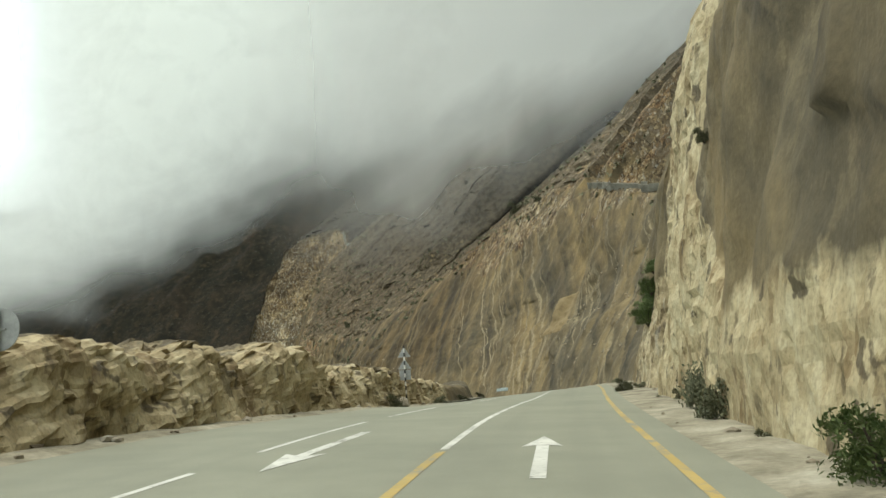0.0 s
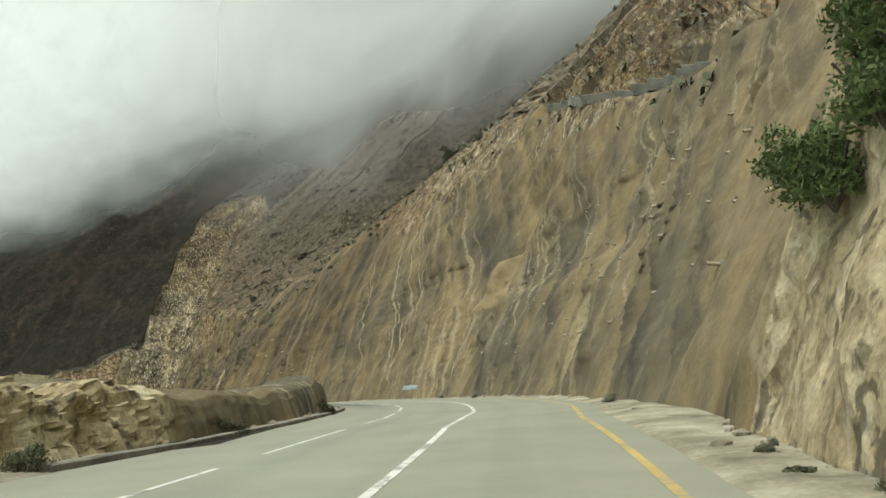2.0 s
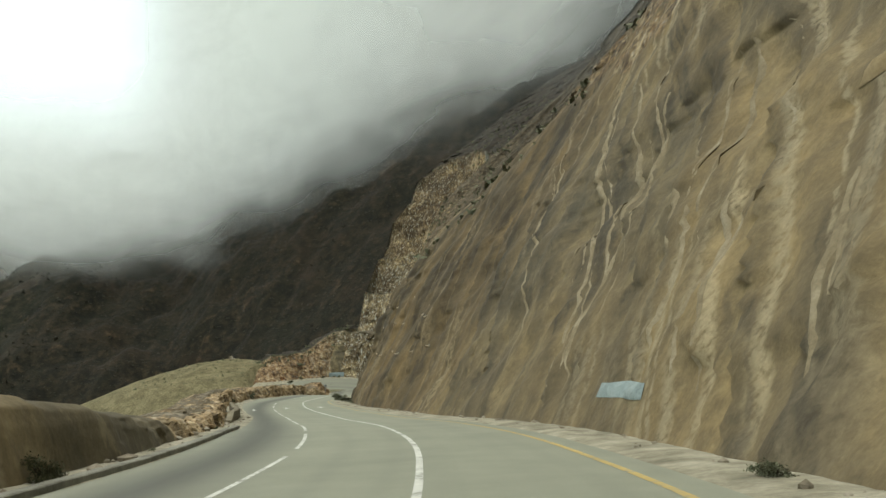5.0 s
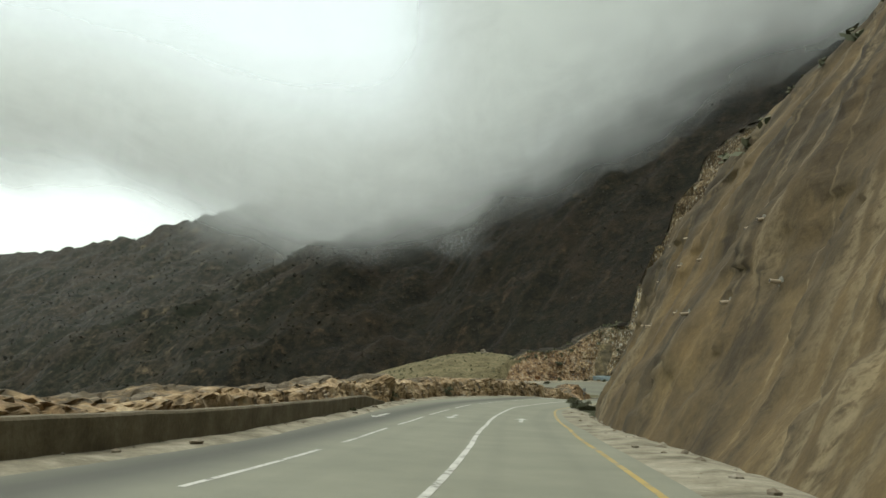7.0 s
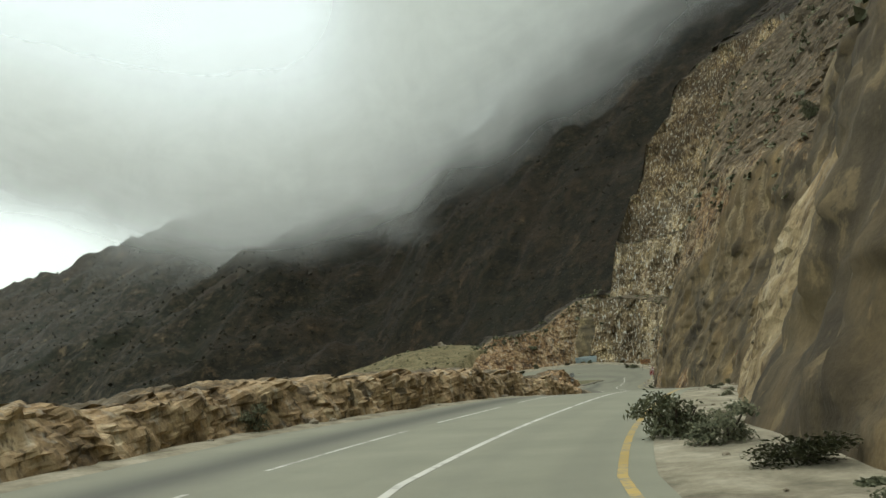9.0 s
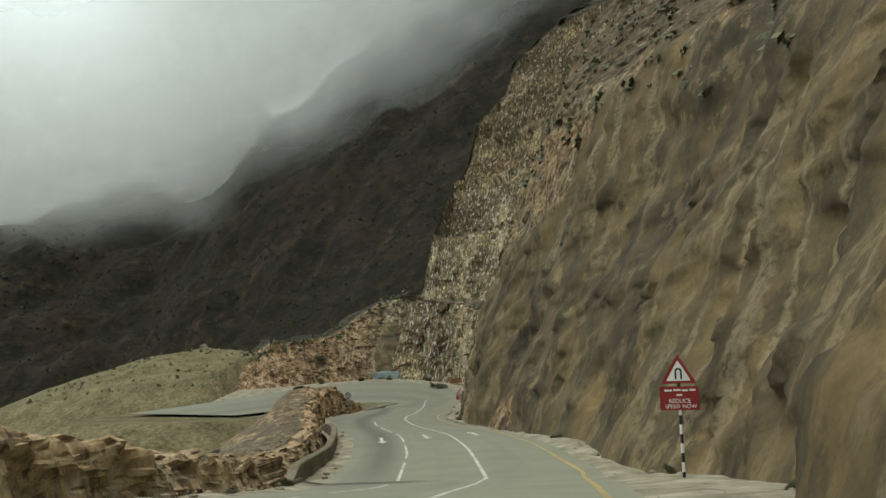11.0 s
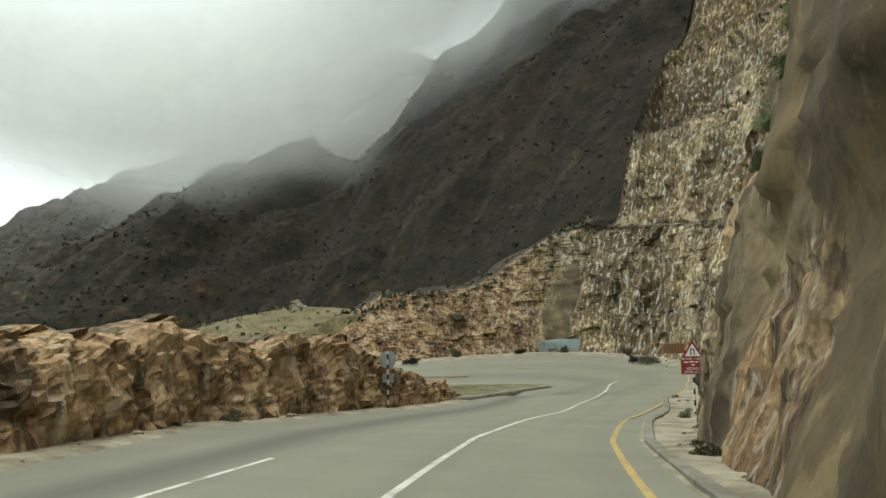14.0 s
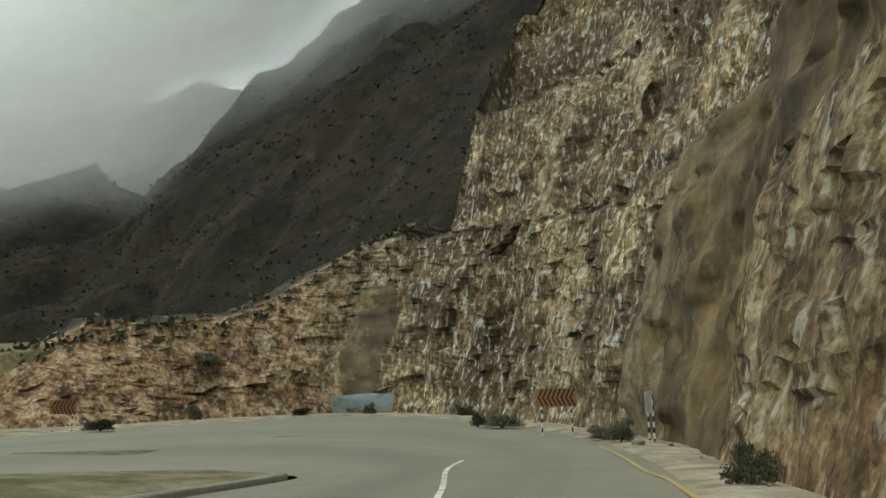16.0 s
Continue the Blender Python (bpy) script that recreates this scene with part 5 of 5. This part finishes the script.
EARLY_VERGE = [
    (22, 4.0, 0.9, "dusty", 1.6), (27, 4.2, 1.2, "dusty", 1.3), (11, 3.9, 1.1, "green", 1.0), (34, 4.3, 0.5, "dusty", 1.0), (50.5, 2.9, 0.75, "dusty", 0.9), (57, 3.6, 0.35, "grass", 0.8),
    (78.5, 4.1, 0.5, "dusty", 0.8), (69, 4.3, 0.5, "grass", 0.8),
]
OUTER_BEND = [
    (101, -9.6, 1.0, "dusty", 1.0), (120, 3.6, 0.45, "dusty", 0.7), (116, 3.7, 0.35, "grass", 0.7), (135, 4.4, 0.5, "dusty", 0.6), (140, -9.2, 0.7, "dusty", 0.8), (91, -8.3, 0.8, "dusty", 0.8),
    (62, -9.6, 0.7, "dusty", 0.8), (48, -9.8, 0.8, "dusty", 0.9), (38, -10.6, 0.7, "grass", 0.9), (66, -9.3, 0.6, "grass", 0.8), (74, -9.0, 0.9, "dusty", 0.6), (82, -8.8, 0.9, "grass", 0.6),
]
SECOND_BEND = [
    (247, 1.0, 1.25, "dusty", 0.7), (232, 3.2, 0.6, "dusty", 0.7), (241, 2.3, 0.9, "dark", 0.8), (239, 2.7, 1.0, "grass", 0.9), (249, 1.6, 0.7, "dusty", 0.6), (245, 1.7, 1.0, "dusty", 0.75), (237, 2.9, 0.8, "dark", 0.7),
    (226, 3.8, 0.4, "grass", 0.8), (213, 4.9, 0.4, "grass", 0.8), (210, -11.0, 0.5, "dusty", 0.8), (236, -12.6, 0.9, "dusty", 0.9), (255, -13.2, 1.0, "dusty", 0.9), (272, 2.3, 0.5, "dusty", 0.6),
]
LAST_STRAIGHT = [
    (263, 2.5, 0.5, "grass", 0.7), (347, 2.6, 0.5, "grass", 0.7), (341, 3.2, 0.5, "grass", 0.6), (334, 4.0, 0.6, "dusty", 0.6), (369, 3.2, 0.7, "grass", 0.7), (376, 3.4, 0.6, "dusty", 0.6),
    (386, 4.4, 0.6, "grass", 0.7), (356, 2.7, 0.4, "grass", 0.7), (372, -12.0, 0.8, "dusty", 0.8), (384, -11.8, 0.6, "dusty", 0.7),
]
for row in EARLY_VERGE + OUTER_BEND + SECOND_BEND + LAST_STRAIGHT:
    s, l, r, kind, tall = row
    bush(kind, at(s, l), r, tall)
ON_ROCK = [
    (58.5, 5.4, 1.35, "green"), (60, 4.5, 1.2, "green"), (57.6, 6.3, 1.15, "green"), (61, 5.0, 1.0, "green"), (56.6, 7.4, 0.9, "green"), (383.5, 13, 0.8, "green"),
    (384, 11.5, 0.9, "green"), (384, 10, 0.9, "green"), (384.5, 14.6, 0.8, "green"), (384.6, 8.6, 0.8, "green"), (12, 12, 0.7, "dusty"), (30, 9, 0.5, "dusty"),
    (188, 43, 2.6, "dusty"), (170, 41, 1.6, "dark"), (300, 30, 2.0, "dark"), (320, 34, 2.2, "dark"), (340, 33, 2.0, "dusty"), (285, 29, 1.6, "dusty"),
    (270, 30, 1.8, "dark"), (U_124 + 3, 5.5, 2.0, "dark"), (U_117 - 6, 11.5, 1.1, "dark"), (U_104, 5.5, 0.7, "dark"), (U_CHEV, 9, 0.8, "dusty"), (U_CHEV + 8, 6.5, 0.8, "dark"),
]
for u, h, r, kind in ON_ROCK:
    p, nrm = cut_place(u, h)
    bush(kind, p - Vector((0, 0, 0.4 * r)) + nrm * (0.55 if u > U_117 else 0.25) * r, r, 1.1)
for k in range(14):
    s = rng.uniform(226, 262)
    a, b = centre(s) + right_edge(s) + 0.5, lerp_at(s, B_S, B_O)
    bush(rng.choice(("grass", "dusty", "grass")), at(s, a + (b - a) * rng.uniform(0.35, 1.0)), rng.uniform(0.2, 0.45), rng.uniform(0.6, 1.0))
for k in range(34):
    s = rng.choice((rng.uniform(6, 66), rng.uniform(262, 398)))
    bush(rng.choice(("grass", "dusty")), at(s, lerp_at(s, B_S, B_O) - rng.uniform(0.0, 0.7)), rng.uniform(0.2, 0.5), rng.uniform(0.6, 1.1))
for k in range(46):
    s = rng.uniform(4, 396)
    bush(rng.choice(("grass", "dusty")), at(s, centre(s) - left(s) - rng.uniform(0.7, 1.3)), rng.uniform(0.15, 0.45), rng.uniform(0.6, 1.0))
for x, y, r, kind in ((-95.5, 438.5, 1.5, "dark"), (-97.5, 439.5, 0.9, "dusty"), (-85.3, 423.5, 0.9, "dusty"), (-86.5, 426, 1.0, "dark"), (-79.2, 402.5, 0.7, "dusty"), (-125.5, 434, 1.3, "dark"), (-126.5, 447, 1.0, "dusty"), (-120, 454.5, 1.1, "dark"), (-114, 457, 0.8, "dusty"), (-100, 396, 0.5, "grass"), (-97, 401, 0.5, "grass"), (-94, 402.5, 0.4, "grass"), (-104, 455, 0.7, "dusty")):
    bush(kind, (x, y, hairpin_z(x, y) + 0.1), r * 1.2, 1.0)


# ---- scrub over the mountains, loose stones: what nobody could count ----
def scatter(name, places, size, mat, seed, blades, label, category):
    rr = random.Random(seed)
    v, f = [], []
    for (x, y, z), sc in places:
        for _ in range(blades):
            a, b = rr.uniform(0, 6.28), rr.uniform(0, 1)
            c = Vector((x + math.cos(a) * sc * 0.6 * b, y + math.sin(a) * sc * 0.6 * b, z + sc * rr.uniform(0.0, 0.75)))
            u = Vector((rr.gauss(0, 1), rr.gauss(0, 1), rr.gauss(0, 0.8))).normalized()
            w = u.orthogonal().normalized()
            q = sc * size * rr.uniform(0.6, 1.2)
            k = len(v)
            v += [c + u * q, c + w * q * 0.7, c - u * q, c - w * q * 0.7]
            f.append((k, k + 1, k + 2, k + 3))
    return tagged(mesh(name, v, f, mat, smooth=False), label, category, kind="stuff")


def hill_places(n, x0, x1, y0, y1, lo, hi, seed, sc0, sc1):
    """Places on the ground sheet within a stretch of the plan and a range of heights."""
    rr = np.random.RandomState(seed)
    co = np.empty(len(ground.data.vertices) * 3)
    ground.data.vertices.foreach_get("co", co)
    co = co.reshape(-1, 3)
    ok = co[(co[:, 0] > x0) & (co[:, 0] < x1) & (co[:, 1] > y0) & (co[:, 1] < y1) & (co[:, 2] > lo) & (co[:, 2] < hi)]
    pick = ok[rr.randint(0, len(ok), n)]
    return [((p[0] + rr.uniform(-1.5, 1.5), p[1] + rr.uniform(-1.5, 1.5), p[2] - 0.3), rr.uniform(sc0, sc1) * (1.6 if rr.rand() < 0.1 else 1)) for p in pick]


scatter("mountain_scrub", hill_places(13000, -330, -90, 470, 690, -20, 160, 1, 0.25, 0.75), 0.42, M_HILLSCRUB, 1, 7, "dark scrub dotted over the mountain flank", "scrub")
scatter("distant_scrub", hill_places(6000, -760, -300, 480, 900, -40, 200, 2, 0.6, 1.7), 0.42, M_HILLSCRUB, 2, 6, "dark scrub dotted over the distant mountain", "scrub")
scatter("knoll_scrub", hill_places(700, -190, -128, 425, 480, -14, 2, 3, 0.25, 0.8), 0.35, M_SCRUB, 3, 10, "low tufts on the grassy knoll", "scrub")


def cut_scrub(n, seed):
    rr = random.Random(seed)
    out = []
    while len(out) < n:
        u = rr.choice((rr.uniform(70, 250), rr.uniform(256, 420), rr.uniform(420, U_117)))
        top = float(np.interp(u, TOP_U, TOP_H))
        h = top + rr.uniform(-6, 30)
        p, nrm = cut_place(u, h)
        out.append(((p.x, p.y, p.z - 0.2), rr.uniform(0.4, 1.3)))
    return out


scatter("slope_scrub", cut_scrub(1500, 4), 0.36, M_SCRUB, 4, 9, "dusty scrub on the slope above the cutting", "scrub")


def crest_places(n, seed):
    """Places along the upper edge of the rock round the hairpin and on its ledges."""
    rr = random.Random(seed)
    out = []
    for _ in range(n):
        u = rr.uniform(486, 530)
        top = float(np.interp(u, TOP_U, TOP_H))
        p, nrm = cut_place(u, top - rr.random() ** 2 * 2.5 + 0.4)
        out.append(((p.x, p.y, p.z - 0.15), rr.uniform(0.25, 0.9) * (1.5 if rr.random() < 0.12 else 1)))
    for _ in range(n):
        u = rr.uniform(446, 488)
        level = rr.choice(bench_levels(u)[:3])
        p, nrm = cut_place(u, level - float(np.interp(u, BASE_U, BASE[:, 2])) + 0.3)
        out.append(((p.x, p.y, p.z - 0.15), rr.uniform(0.2, 0.7)))
    return out


scatter("crest_scrub", crest_places(230, 6), 0.36, M_SCRUB, 6, 12, "dusty scrub along the ledges and crest of the rock", "scrub")


def stones(name, places, seed, label):
    rr = random.Random(seed)
    v, f = [], []
    for p, r in places:
        bm = bmesh.new()
        bmesh.ops.create_icosphere(bm, subdivisions=1, radius=r)
        off = Vector((rr.uniform(0, 99), rr.uniform(0, 99), 0))
        k = len(v)
        sx, sy, sz = rr.uniform(0.7, 1.3), rr.uniform(0.7, 1.3), rr.uniform(0.45, 0.9)
        for w in bm.verts:
            c = w.co * (1 + 0.5 * noise.noise(w.co / r * 0.9 + off))
            v.append((p[0] + c.x * sx, p[1] + c.y * sy, p[2] + c.z * sz + r * 0.2))
        f += [tuple(k + w.index for w in q.verts) for q in bm.faces]
        bm.free()
    return tagged(mesh(name, v, f, M_STONE, smooth=False), label, "stones", kind="stuff")


def verge_stones():
    rr = random.Random(8)
    out = []
    for _ in range(520):
        s = rr.uniform(5, 388)
        a, b = centre(s) + right_edge(s) + 0.1, lerp_at(s, B_S, B_O) + 0.2
        out.append((at(s, a + (b - a) * rr.random() ** 0.5, 0.03), 0.03 + 0.16 * rr.random() ** 4))
    for _ in range(420):
        s = rr.uniform(5, 392)
        out.append((at(s, centre(s) - left(s) - rr.uniform(0.2, 1.3), 0.03), 0.03 + 0.22 * rr.random() ** 4))
    for _ in range(120):
        k = rr.randrange(len(BASE))
        if BASE_U[k] > 400 and BASE[k, 0] > -130:
            out.append((Vector(BASE[k]) + Vector((rr.uniform(-2, 1), rr.uniform(-2, 0.5), 0.1)), 0.05 + 0.25 * rr.random() ** 3))
    return out


stones("loose_stones", verge_stones(), 3, "loose pale stones along the verges")


def boulder(p, r, seed):
    bm = bmesh.new()
    bmesh.ops.create_icosphere(bm, subdivisions=3, radius=r)
    for w in bm.verts:
        c = w.co / r
        w.co = w.co * (1 + 0.35 * noise.noise(c * 1.3 + Vector((seed, 0, 0))) + 0.12 * noise.noise(c * 4 + Vector((0, seed, 0))))
        w.co.z *= 0.8
    me = bpy.data.meshes.new("boulder")
    bm.to_mesh(me)
    bm.free()
    me.materials.append(M_STONE)
    ob = new("boulder", me)
    ob.location = p
    return tagged(ob, "pale weathered boulder lying on the ground", "boulder")


boulder(at(48.3, -9.6, 0.25), 0.42, 3)
boulder((-158.8, 449.6, -2.1), 1.1, 7)
boulder((-157.6, 450.2, -2.6), 0.6, 9)
boulder(at(365, 4.0, 0.1), 0.35, 4)


# ---- pale parapets of the upper benches ----
def bench_parapet(name, u0, u1, below, lift):
    v = []
    n = 0
    for i in range(len(BASE_U)):
        u = BASE_U[i]
        if u0 < u < u1:
            top = np.interp(u, TOP_U, TOP_H) - below
            j = cut_index(u, top)[1]
            p = Vector(CUT[0][i, j])
            d = Vector((BASE[i, 0] - p.x, BASE[i, 1] - p.y, 0)).normalized()
            for a, b in ((0.9, -0.6), (0.95, lift - 0.05), (0.85, lift), (0.55, lift), (0.45, lift - 0.05), (0.4, -0.6)):
                v.append(p + d * a + Vector((0, 0, b)))
            n += 1
    return tagged(mesh(name, v, grid_faces(n, 6), M_CONC, smooth=False), "pale low parapet along the bench above the slope", "parapet", kind="structure")


bench_parapet("parapet_1", 98, 150, 2.0, 0.5)
bench_parapet("parapet_2", 436, 464, -1.0, 1.3)
